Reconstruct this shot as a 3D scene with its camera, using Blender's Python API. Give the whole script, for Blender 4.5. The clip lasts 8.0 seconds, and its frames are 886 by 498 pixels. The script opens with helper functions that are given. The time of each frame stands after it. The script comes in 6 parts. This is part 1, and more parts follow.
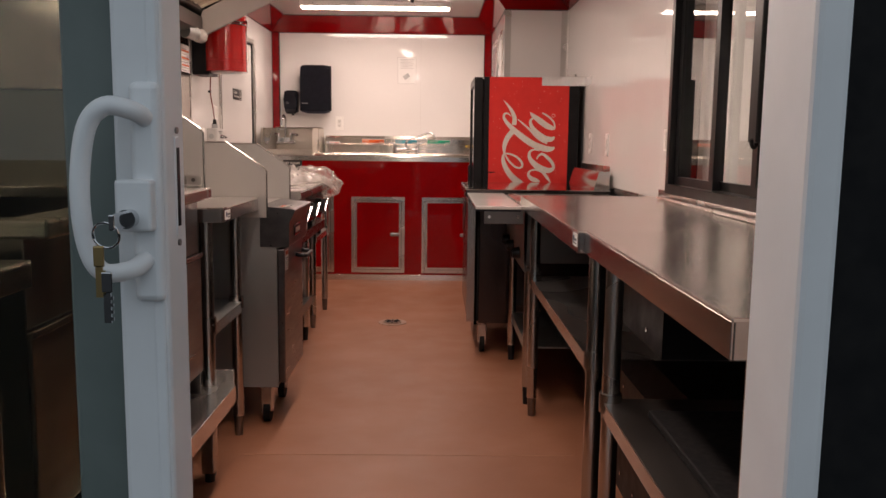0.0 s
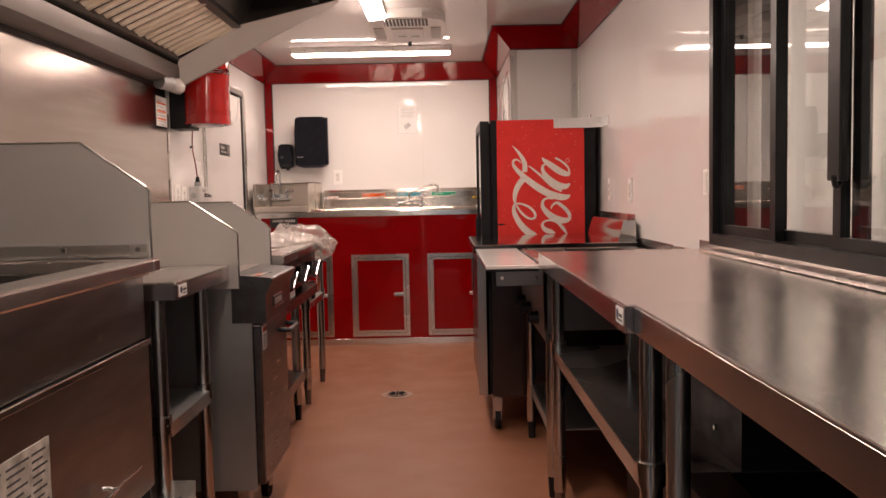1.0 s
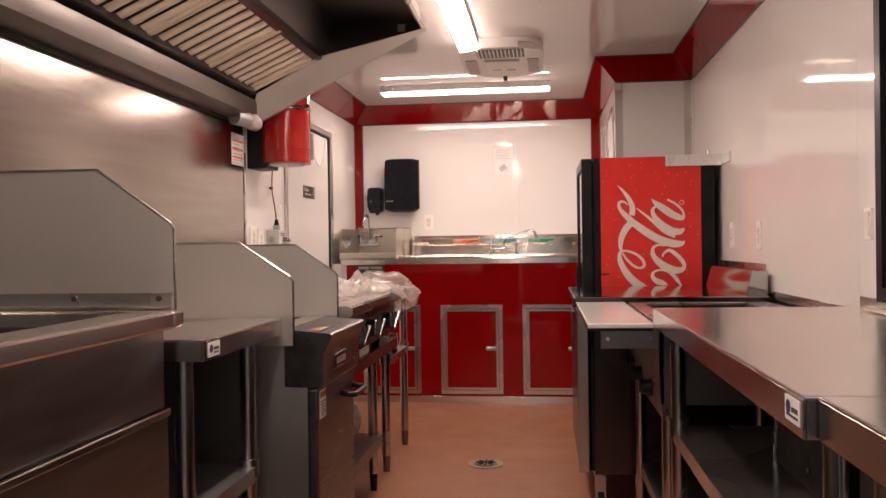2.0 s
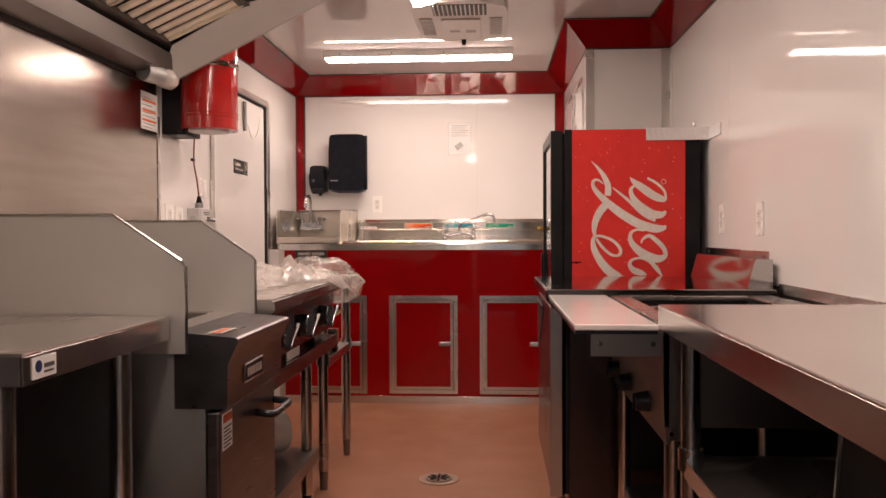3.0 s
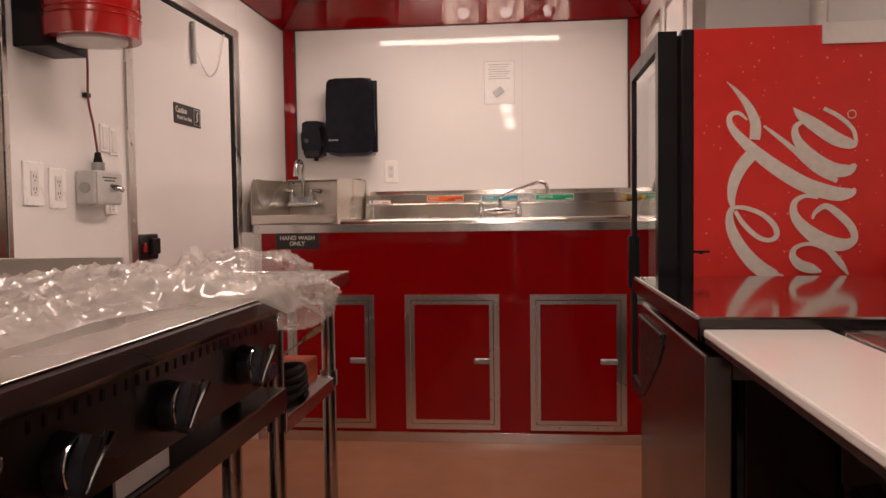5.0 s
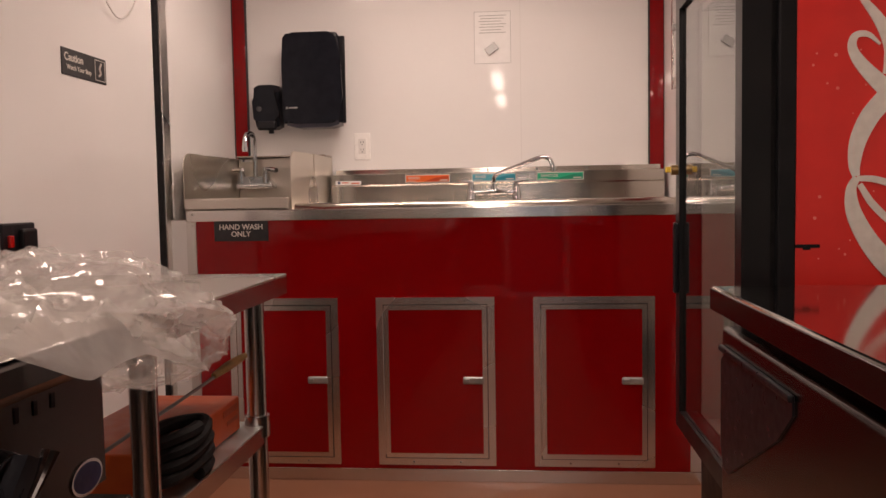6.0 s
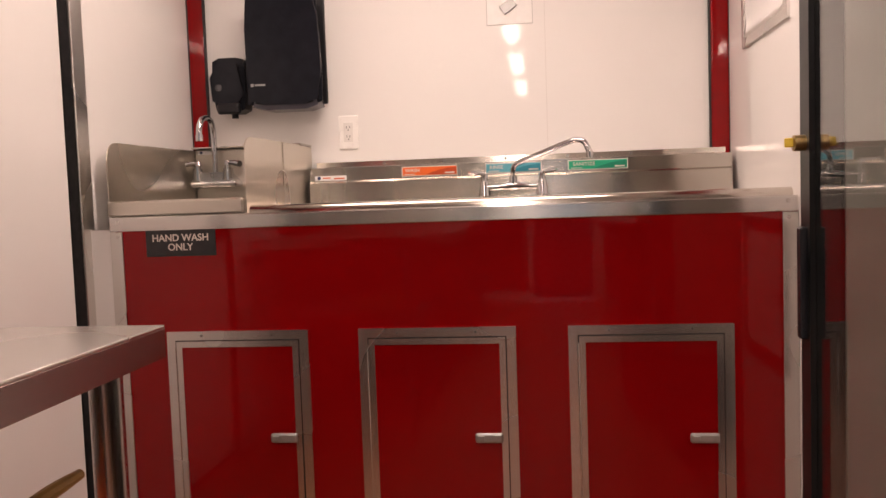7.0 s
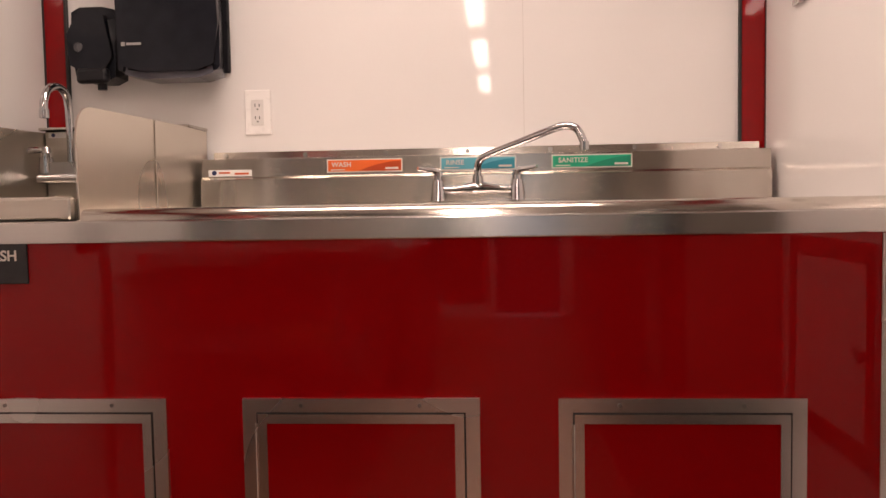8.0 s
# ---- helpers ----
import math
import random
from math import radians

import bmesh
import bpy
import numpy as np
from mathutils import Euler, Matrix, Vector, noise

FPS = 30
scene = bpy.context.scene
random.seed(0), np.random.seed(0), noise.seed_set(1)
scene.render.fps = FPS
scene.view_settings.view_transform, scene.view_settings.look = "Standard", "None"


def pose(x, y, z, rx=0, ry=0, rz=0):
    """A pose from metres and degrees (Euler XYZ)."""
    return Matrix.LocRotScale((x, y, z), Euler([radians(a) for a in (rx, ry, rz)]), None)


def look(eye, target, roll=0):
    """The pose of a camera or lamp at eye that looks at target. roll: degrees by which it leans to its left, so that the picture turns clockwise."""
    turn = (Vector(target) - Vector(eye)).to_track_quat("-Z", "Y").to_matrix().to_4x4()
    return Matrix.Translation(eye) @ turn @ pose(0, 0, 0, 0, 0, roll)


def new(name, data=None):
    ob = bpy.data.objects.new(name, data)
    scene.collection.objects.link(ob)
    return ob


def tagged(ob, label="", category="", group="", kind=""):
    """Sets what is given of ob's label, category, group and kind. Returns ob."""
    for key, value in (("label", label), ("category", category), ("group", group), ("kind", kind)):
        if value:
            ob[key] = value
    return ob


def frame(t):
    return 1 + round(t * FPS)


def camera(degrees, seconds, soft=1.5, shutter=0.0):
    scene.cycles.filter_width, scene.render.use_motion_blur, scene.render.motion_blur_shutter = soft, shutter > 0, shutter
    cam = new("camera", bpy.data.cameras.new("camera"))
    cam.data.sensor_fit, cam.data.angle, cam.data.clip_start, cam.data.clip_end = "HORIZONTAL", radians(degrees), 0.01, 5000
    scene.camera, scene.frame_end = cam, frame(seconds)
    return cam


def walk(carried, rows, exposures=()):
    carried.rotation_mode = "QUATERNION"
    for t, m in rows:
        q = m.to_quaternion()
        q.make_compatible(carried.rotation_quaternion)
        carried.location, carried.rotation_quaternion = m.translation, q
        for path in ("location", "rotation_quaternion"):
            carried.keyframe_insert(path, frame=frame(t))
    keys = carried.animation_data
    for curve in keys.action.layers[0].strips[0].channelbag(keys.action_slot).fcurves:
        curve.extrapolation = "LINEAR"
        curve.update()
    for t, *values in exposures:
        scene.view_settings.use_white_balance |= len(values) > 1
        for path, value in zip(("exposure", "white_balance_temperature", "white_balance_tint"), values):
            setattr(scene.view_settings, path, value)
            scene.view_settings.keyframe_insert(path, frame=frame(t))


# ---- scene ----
cam = camera(56.7, 8.0)
PATH = [
    (0, (0.31, -0.183, 1.082), (0.33, 1.8, 0.824), 0.7),
    (0.5, (0.305, 0.057, 1.083), (0.31, 2.046, 0.875), -0.2),
    (1, (0.332, 0.293, 1.08), (0.328, 2.288, 0.946), -1.2),
    (1.5, (0.359, 0.542, 1.082), (0.215, 2.536, 1.022), -1.1),
    (2, (0.349, 0.729, 1.061), (0.106, 2.714, 1.05), -0.8),
    (2.2, (0.34, 0.823, 1.047), (0.139, 2.813, 1.03), -0.2),
    (3.3, (0.286, 1.449, 1.026), (0.165, 3.445, 0.979), -0.3),
    (3.5, (0.285, 1.586, 1.017), (0.136, 3.579, 0.965), -0.3),
    (4, (0.271, 1.913, 1.031), (0.033, 3.897, 0.962), -0.6),
    (4.2, (0.256, 2.059, 1.019), (0.02, 4.044, 0.952), -0.4),
    (5.3, (0.2, 2.856, 1.016), (-0.006, 4.842, 0.917), -0.9),
    (5.5, (0.197, 3.004, 1.01), (-0.052, 4.986, 0.909), -0.9),
    (6, (0.159, 3.367, 0.996), (-0.025, 5.355, 0.874), -1.0),
    (6.5, (0.147, 3.725, 0.984), (-0.035, 5.712, 0.85), -2.2),
    (7, (0.145, 4.088, 0.993), (-0.094, 6.069, 0.867), -2.0),
    (7.5, (0.129, 4.456, 0.995), (-0.034, 6.446, 0.881), -1.1),
    (8, (0.112, 4.806, 0.994), (-0.029, 6.797, 0.875), -1.0),
]
walk(cam, [(t, look(eye, target, roll)) for t, eye, target, roll in PATH],
     exposures=((0.0, 0.17), (1.0, 0.27), (2.2, 0.28), (4.2, 0.14), (5.3, -0.20), (5.8, -0.20), (6.5, 0.04), (7.0, 0.22), (8.0, 0.11)))

# ---- light and exposure ----
world = bpy.data.worlds.new("world")
scene.world = world
world.use_nodes = True
world.node_tree.nodes["Background"].inputs[0].default_value = (0.80, 0.90, 1.0, 1)
world.node_tree.nodes["Background"].inputs[1].default_value = 0.48
LED = 38.5

# ---- materials ----
def mat(name):
    m = bpy.data.materials.new(name)
    m.use_nodes = True
    nt = m.node_tree
    return m, nt, nt.nodes["Principled BSDF"]


def coords(nt, scale):
    c = nt.nodes.new("ShaderNodeTexCoord")
    p = nt.nodes.new("ShaderNodeMapping")
    p.inputs["Scale"].default_value = scale
    nt.links.new(c.outputs["Object"], p.inputs["Vector"])
    return p.outputs["Vector"]


def noise_tex(nt, scale, detail=4.0, stretch=(1, 1, 1)):
    n = nt.nodes.new("ShaderNodeTexNoise")
    n.inputs["Scale"].default_value = scale
    n.inputs["Detail"].default_value = detail
    nt.links.new(coords(nt, stretch), n.inputs["Vector"])
    return n.outputs["Fac"]


def ramp(nt, fac, a, b, lo=0.3, hi=0.7):
    r = nt.nodes.new("ShaderNodeMapRange")
    r.inputs["From Min"].default_value, r.inputs["From Max"].default_value = lo, hi
    r.inputs["To Min"].default_value, r.inputs["To Max"].default_value = a, b
    nt.links.new(fac, r.inputs["Value"])
    return r.outputs["Result"]


def blend(nt, fac, a, b, lo=0.3, hi=0.7):
    m = nt.nodes.new("ShaderNodeMix")
    m.data_type = "RGBA"
    m.inputs["A"].default_value, m.inputs["B"].default_value = (*a, 1), (*b, 1)
    nt.links.new(ramp(nt, fac, 0, 1, lo, hi), m.inputs["Factor"])
    return m.outputs["Result"]


def bump(nt, bsdf, fac, strength, distance=0.002):
    b = nt.nodes.new("ShaderNodeBump")
    b.inputs["Strength"].default_value, b.inputs["Distance"].default_value = strength, distance
    nt.links.new(fac, b.inputs["Height"])
    nt.links.new(b.outputs["Normal"], bsdf.inputs["Normal"])


def surface(name, a, b, rough=(0.3, 0.5), metal=0.0, scale=8.0, stretch=(1, 1, 1), bumps=0.1, fine=120.0, coat=0.0, dist=0.001, detail=5.0, spec=0.5, grain=None, streak=None):
    """Two-scale paint, plastic or metal: blotches in colour and gloss, and a fine relief."""
    m, nt, p = mat(name)
    if metal > 0.9:
        scale, detail, stretch = 1.3, 0.0, (1, 1, 1)
    big = noise_tex(nt, scale, detail, stretch)
    colour, gloss_noise = big, noise_tex(nt, scale * 2.3, detail, stretch)
    if streak:
        # handling marks and brushing, drawn out along the sheet
        colour, gloss_noise = noise_tex(nt, 5.0, 6.0, streak), noise_tex(nt, 11.0, 5.0, streak)
    nt.links.new(blend(nt, colour, a, b), p.inputs["Base Color"])
    nt.links.new(ramp(nt, gloss_noise, rough[0], rough[1]), p.inputs["Roughness"])
    p.inputs["Metallic"].default_value = metal
    p.inputs["Coat Weight"].default_value = coat
    p.inputs["Specular IOR Level"].default_value = spec
    p.inputs["Coat Roughness"].default_value = 0.06
    if grain:
        # brushed sheet: reflections smear across the brushing
        g = nt.nodes.new("ShaderNodeCombineXYZ")
        for k in range(3):
            g.inputs[k].default_value = grain[k]
        p.inputs["Anisotropic"].default_value = 0.85
        nt.links.new(g.outputs[0], p.inputs["Tangent"])
    if bumps:
        bump(nt, p, noise_tex(nt, fine, 3.0, stretch), bumps, dist)
    return m


steel = surface("brushed_steel", (0.58, 0.55, 0.52), (0.66, 0.63, 0.60), (0.24, 0.30), 1.0, 3.0, (1, 5, 5), 0, detail=2.0)
steel_y = surface("brushed_steel_long", (0.69, 0.652, 0.62), (0.77, 0.732, 0.695), (0.22, 0.28), 1.0, 3.0, (5, 1, 5), 0, detail=2.0)
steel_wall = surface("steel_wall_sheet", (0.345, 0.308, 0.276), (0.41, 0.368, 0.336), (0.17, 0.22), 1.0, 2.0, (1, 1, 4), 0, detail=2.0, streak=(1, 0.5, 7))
# Griddle and stand steel: dark reflections of low fronts are in the colour
steel_front = surface("shaded_steel_front", (0.085, 0.075, 0.074), (0.115, 0.102, 0.10), (0.20, 0.28), 1.0, 3.0, (4, 1, 4), 0, detail=2.0)
# Fridge steel: the dark cabinets it mirrors are put into the base colour
fridge_steel = surface("fridge_shade_steel", (0.078, 0.066, 0.065), (0.10, 0.085, 0.083), (0.20, 0.28), 1.0, 3.0, (4, 1, 4), 0, detail=2.0)
# Fryer front steel: the dark side opposite that it reflects is painted in
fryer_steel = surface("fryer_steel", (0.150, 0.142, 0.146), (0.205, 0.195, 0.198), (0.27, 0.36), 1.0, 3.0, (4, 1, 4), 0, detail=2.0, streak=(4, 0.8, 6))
cooker_steel = surface("cooker_steel", (0.27, 0.25, 0.24), (0.38, 0.35, 0.335), (0.28, 0.40), 1.0, 3.0, (4, 1, 4), 0, detail=2.0, streak=(3, 0.7, 4))
warm_steel = surface("warm_polished_steel", (0.60, 0.555, 0.50), (0.66, 0.615, 0.56), (0.14, 0.20), 1.0, 2.0, (1, 2, 2), 0, detail=2.0, grain=(0, 0, 1))
guard_steel = surface("brushed_guard_steel", (0.58, 0.535, 0.47), (0.64, 0.595, 0.53), (0.26, 0.34), 1.0, 2.0, (1, 2, 2), 0, detail=2.0)
frame_alu = surface("frame_aluminium", (0.64, 0.615, 0.59), (0.74, 0.71, 0.68), (0.22, 0.30), 1.0, 2.0, (1, 1, 1), 0, detail=2.0)
edge_alu = surface("edge_aluminium", (0.62, 0.60, 0.58), (0.70, 0.68, 0.66), (0.16, 0.22), 1.0, 2.0, (1, 1, 1), 0, detail=2.0, grain=(0, 0, 1))
# Table edges: the dark reddish aisle they reflect is tinted into the steel
edge_steel = surface("folded_edge_steel", (0.50, 0.455, 0.435), (0.56, 0.515, 0.49), (0.20, 0.27), 1.0, 2.0, (1, 1, 1), 0, detail=2.0)
polished = surface("polished_steel", (0.50, 0.48, 0.46), (0.55, 0.53, 0.51), (0.07, 0.13), 1.0, 2.0, (1, 2, 2), 0, detail=2.0)
# Steels kept dark: dimness low under the counters is in their base colour
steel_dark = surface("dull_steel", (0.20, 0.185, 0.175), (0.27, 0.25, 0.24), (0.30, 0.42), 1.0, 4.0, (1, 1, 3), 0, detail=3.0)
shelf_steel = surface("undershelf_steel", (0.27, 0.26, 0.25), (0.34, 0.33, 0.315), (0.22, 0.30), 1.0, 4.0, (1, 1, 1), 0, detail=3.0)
steel_leg = surface("tube_steel", (0.50, 0.49, 0.47), (0.60, 0.58, 0.56), (0.18, 0.28), 1.0, 9.0, (4, 4, 1), 0)
galvanised = surface("galvanised_sheet", (0.36, 0.37, 0.36), (0.50, 0.51, 0.50), (0.38, 0.55), 1.0, 14.0, (1, 1, 2), 0)
shield_steel = surface("shield_steel", (0.62, 0.60, 0.57), (0.68, 0.66, 0.63), (0.50, 0.58), 1.0, 3.0, (1, 1, 4), 0)
aluminium = surface("mill_aluminium", (0.58, 0.56, 0.53), (0.68, 0.66, 0.63), (0.24, 0.36), 1.0, 7.0, (2, 2, 2), 0, detail=3.0)
chrome = surface("chrome", (0.56, 0.56, 0.57), (0.62, 0.62, 0.63), (0.04, 0.09), 1.0, 20.0, bumps=0)
brass = surface("brass", (0.36, 0.25, 0.11), (0.46, 0.33, 0.15), (0.2, 0.35), 1.0, 30.0, bumps=0.05)
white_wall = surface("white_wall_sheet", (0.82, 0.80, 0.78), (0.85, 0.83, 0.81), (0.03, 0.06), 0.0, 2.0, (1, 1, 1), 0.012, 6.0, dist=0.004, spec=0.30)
# Same white as the walls, darkened to offset extra lamp light on the ceiling
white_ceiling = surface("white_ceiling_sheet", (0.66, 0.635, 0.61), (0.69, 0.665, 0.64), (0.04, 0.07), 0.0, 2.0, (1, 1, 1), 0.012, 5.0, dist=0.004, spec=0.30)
white_paint = surface("white_paint", (0.74, 0.75, 0.76), (0.80, 0.81, 0.82), (0.28, 0.42), 0.0, 10.0, bumps=0.06, fine=200.0)
plate_white = surface("plate_white", (0.90, 0.88, 0.85), (0.94, 0.92, 0.89), (0.25, 0.35), 0.0, 20.0, bumps=0.03)
white_plastic = surface("white_plastic", (0.74, 0.72, 0.69), (0.80, 0.78, 0.75), (0.3, 0.42), 0.0, 20.0, bumps=0.04)
white_board = surface("cutting_board", (0.83, 0.81, 0.78), (0.87, 0.85, 0.82), (0.05, 0.08), 0.0, 3.0, (1, 1, 1), 0, detail=2.0)
red_sheet = surface("red_gloss_sheet", (0.245, 0.0016, 0.0029), (0.268, 0.0023, 0.0038), (0.025, 0.045), 0.0, 2.5, (1, 1, 1), 0.010, 6.0, dist=0.004, spec=0.34)
red_paint = surface("red_enamel", (0.36, 0.006, 0.005), (0.42, 0.010, 0.008), (0.12, 0.22), 0.0, 8.0, bumps=0.03, fine=60.0, coat=0.5)
red_vinyl = surface("red_vinyl", (0.66, 0.020, 0.015), (0.72, 0.028, 0.020), (0.30, 0.42), 0.0, 14.0, (1, 1, 1), 0.05, 150.0)
vinyl_white = surface("white_vinyl", (0.66, 0.62, 0.56), (0.76, 0.72, 0.66), (0.35, 0.5), 0.0, 60.0, bumps=0.05)
black_plastic = surface("black_plastic", (0.008, 0.008, 0.010), (0.014, 0.014, 0.017), (0.26, 0.40), 0.0, 25.0, bumps=0.05, fine=260.0, spec=0.28)
navy_plastic = surface("smoked_plastic", (0.007, 0.008, 0.012), (0.012, 0.013, 0.018), (0.16, 0.27), 0.0, 25.0, bumps=0.03, fine=200.0, spec=0.17)
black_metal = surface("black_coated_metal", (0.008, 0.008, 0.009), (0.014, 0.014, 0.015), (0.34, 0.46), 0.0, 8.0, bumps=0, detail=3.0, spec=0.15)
black_frame = surface("black_anodised", (0.008, 0.008, 0.009), (0.013, 0.013, 0.013), (0.28, 0.34), 0.0, 6.0, bumps=0, detail=2.0, spec=0.22)
rubber = surface("rubber", (0.010, 0.010, 0.011), (0.018, 0.017, 0.017), (0.6, 0.8), 0.0, 30.0, bumps=0.1, spec=0.1)
greased_paper = surface("greased_paper", (0.34, 0.30, 0.27), (0.46, 0.42, 0.38), (0.35, 0.5), 0.0, 30.0, bumps=0.05)
paper = surface("paper", (0.82, 0.81, 0.79), (0.87, 0.86, 0.84), (0.6, 0.75), 0.0, 30.0, bumps=0.05)
worn_paper = surface("stained_paper", (0.30, 0.27, 0.22), (0.72, 0.69, 0.62), (0.5, 0.7), 0.0, 26.0, bumps=0.08)
ink = surface("ink", (0.05, 0.05, 0.055), (0.08, 0.08, 0.085), (0.5, 0.6), 0.0, 40.0, bumps=0)
ink_red = surface("red_ink", (0.55, 0.08, 0.02), (0.62, 0.12, 0.03), (0.5, 0.6), 0.0, 40.0, bumps=0)
sign_black = surface("engraved_black", (0.014, 0.014, 0.016), (0.024, 0.024, 0.026), (0.30, 0.42), 0.0, 40.0, bumps=0.05, fine=300.0)
label_orange = surface("orange_label", (0.78, 0.13, 0.02), (0.84, 0.17, 0.03), (0.3, 0.4), 0.0, 20.0, bumps=0)
label_blue = surface("blue_label", (0.10, 0.40, 0.50), (0.13, 0.46, 0.56), (0.3, 0.4), 0.0, 20.0, bumps=0)
label_green = surface("green_label", (0.01, 0.38, 0.20), (0.02, 0.43, 0.24), (0.3, 0.4), 0.0, 20.0, bumps=0)
label_deep = surface("label_shade", (0.45, 0.05, 0.01), (0.50, 0.07, 0.01), (0.3, 0.4), 0.0, 20.0, bumps=0)
label_teal = surface("label_teal", (0.03, 0.25, 0.34), (0.04, 0.29, 0.38), (0.3, 0.4), 0.0, 20.0, bumps=0)
label_pine = surface("label_pine", (0.005, 0.22, 0.12), (0.01, 0.26, 0.15), (0.3, 0.4), 0.0, 20.0, bumps=0)
orange_card = surface("orange_card", (0.62, 0.085, 0.015), (0.70, 0.12, 0.02), (0.4, 0.55), 0.0, 14.0, bumps=0.06)
seam_black = surface("black_sealant", (0.012, 0.010, 0.010), (0.022, 0.018, 0.018), (0.4, 0.6), 0.0, 40.0, bumps=0.1)
# Hood steel darkened: shade inside the canopy is put into the colour
hood_dark = surface("hood_shaded_steel", (0.075, 0.066, 0.06), (0.11, 0.097, 0.09), (0.28, 0.36), 1.0, 4.0, (1, 1, 1), 0, detail=3.0)
# Cream base, little metal: lamp light caught on the slats is in the colour
baffle_steel = surface("baffle_steel", (0.80, 0.70, 0.55), (0.90, 0.82, 0.68), (0.28, 0.40), 0.35, 9.0, (1, 1, 1), 0)
grey_cast = surface("grey_cast_metal", (0.36, 0.36, 0.35), (0.47, 0.47, 0.46), (0.38, 0.55), 0.8, 30.0, bumps=0.2, fine=120.0)
wood_handle = surface("wood_handle", (0.34, 0.20, 0.05), (0.46, 0.28, 0.08), (0.4, 0.55), 0.0, 30.0, (1, 1, 6), 0.08)
yellow_tag = surface("yellow_plastic", (0.75, 0.52, 0.05), (0.82, 0.60, 0.08), (0.35, 0.5), 0.0, 30.0, bumps=0.03)
cable_red = surface("red_brown_cable", (0.16, 0.025, 0.02), (0.22, 0.04, 0.03), (0.4, 0.55), 0.0, 50.0, bumps=0.1)
blue_ink = surface("blue_ink", (0.012, 0.022, 0.085), (0.018, 0.032, 0.11), (0.35, 0.5), 0.0, 40.0, bumps=0)
lamp_globe_mat = surface("wrapped_globe", (0.50, 0.46, 0.42), (0.62, 0.58, 0.54), (0.1, 0.25), 0.0, 40.0, bumps=0.5, fine=40.0)

# floor: rolled brown coating, scuffed
floor_mat, nt, p = mat("brown_floor_coating")
big = noise_tex(nt, 1.6, 6.0)
nt.links.new(blend(nt, big, (0.245, 0.100, 0.051), (0.285, 0.120, 0.063)), p.inputs["Base Color"])
nt.links.new(ramp(nt, noise_tex(nt, 5.0, 8.0), 0.42, 0.58), p.inputs["Roughness"])
bump(nt, p, noise_tex(nt, 180.0, 3.0), 0.12, 0.001)

# diamond plate: raised lozenges in the relief
diamond, nt, p = mat("diamond_plate")
p.inputs["Metallic"].default_value = 1.0
p.inputs["Base Color"].default_value = (0.86, 0.85, 0.83, 1)
p.inputs["Roughness"].default_value = 0.30
v = nt.nodes.new("ShaderNodeTexVoronoi")
v.inputs["Scale"].default_value = 60.0
nt.links.new(coords(nt, (1, 1, 0.7)), v.inputs["Vector"])
bump(nt, p, v.outputs["Distance"], 0.45, 0.003)

glass, nt, p = mat("clear_glass")
p.inputs["Transmission Weight"].default_value = 1.0
p.inputs["Roughness"].default_value = 0.01
p.inputs["IOR"].default_value = 1.45
p.inputs["Base Color"].default_value = (0.92, 0.95, 0.93, 1)

tint_glass, nt, p = mat("tinted_glass")
p.inputs["Transmission Weight"].default_value = 1.0
p.inputs["Roughness"].default_value = 0.015
p.inputs["Base Color"].default_value = (0.28, 0.315, 0.25, 1)

# thin crumpled polythene: mostly clear, milky where it folds
poly, nt, p = mat("polythene")
nt.nodes.remove(p)
out = nt.nodes["Material Output"]
clear, gloss, milk = (nt.nodes.new(k) for k in ("ShaderNodeBsdfTransparent", "ShaderNodeBsdfGlossy", "ShaderNodeBsdfTranslucent"))
diff = nt.nodes.new("ShaderNodeBsdfDiffuse")
diff.inputs["Color"].default_value = (0.80, 0.76, 0.72, 1)
milk.inputs["Color"].default_value = (0.80, 0.76, 0.72, 1)
gloss.inputs["Roughness"].default_value = 0.07
gloss.inputs["Color"].default_value = (0.9, 0.9, 0.9, 1)
m1, m2, m3 = (nt.nodes.new("ShaderNodeMixShader") for _ in range(3))
m1.inputs[0].default_value = 0.5
nt.links.new(diff.outputs[0], m1.inputs[1]), nt.links.new(milk.outputs[0], m1.inputs[2])
nt.links.new(ramp(nt, noise_tex(nt, 9.0, 5.0), 0.13, 0.40), m2.inputs[0])
nt.links.new(clear.outputs[0], m2.inputs[1]), nt.links.new(m1.outputs[0], m2.inputs[2])
m3.inputs[0].default_value = 0.085
nt.links.new(m2.outputs[0], m3.inputs[1]), nt.links.new(gloss.outputs[0], m3.inputs[2])
bp = nt.nodes.new("ShaderNodeBump")
bp.inputs["Strength"].default_value, bp.inputs["Distance"].default_value = 0.35, 0.004
nt.links.new(noise_tex(nt, 30.0, 5.0), bp.inputs["Height"])
nt.links.new(bp.outputs["Normal"], gloss.inputs["Normal"])
nt.links.new(m3.outputs[0], out.inputs["Surface"])
poly_sheet = poly.copy()
for n in poly_sheet.node_tree.nodes:
    if n.type == "MAP_RANGE":
        n.inputs["To Min"].default_value, n.inputs["To Max"].default_value = 0.30, 0.60
    elif n.type == "BUMP":
        n.inputs["Strength"].default_value = 0.12
    elif n.type == "BSDF_GLOSSY":
        n.inputs["Roughness"].default_value = 0.11

led, nt, p = mat("led_diffuser")
p.inputs["Base Color"].default_value = (0.9, 0.9, 0.9, 1)
p.inputs["Emission Color"].default_value = (1.0, 0.77, 0.665, 1)
p.inputs["Emission Strength"].default_value = LED

# ---- mesh tools ----
ORIGIN = {}


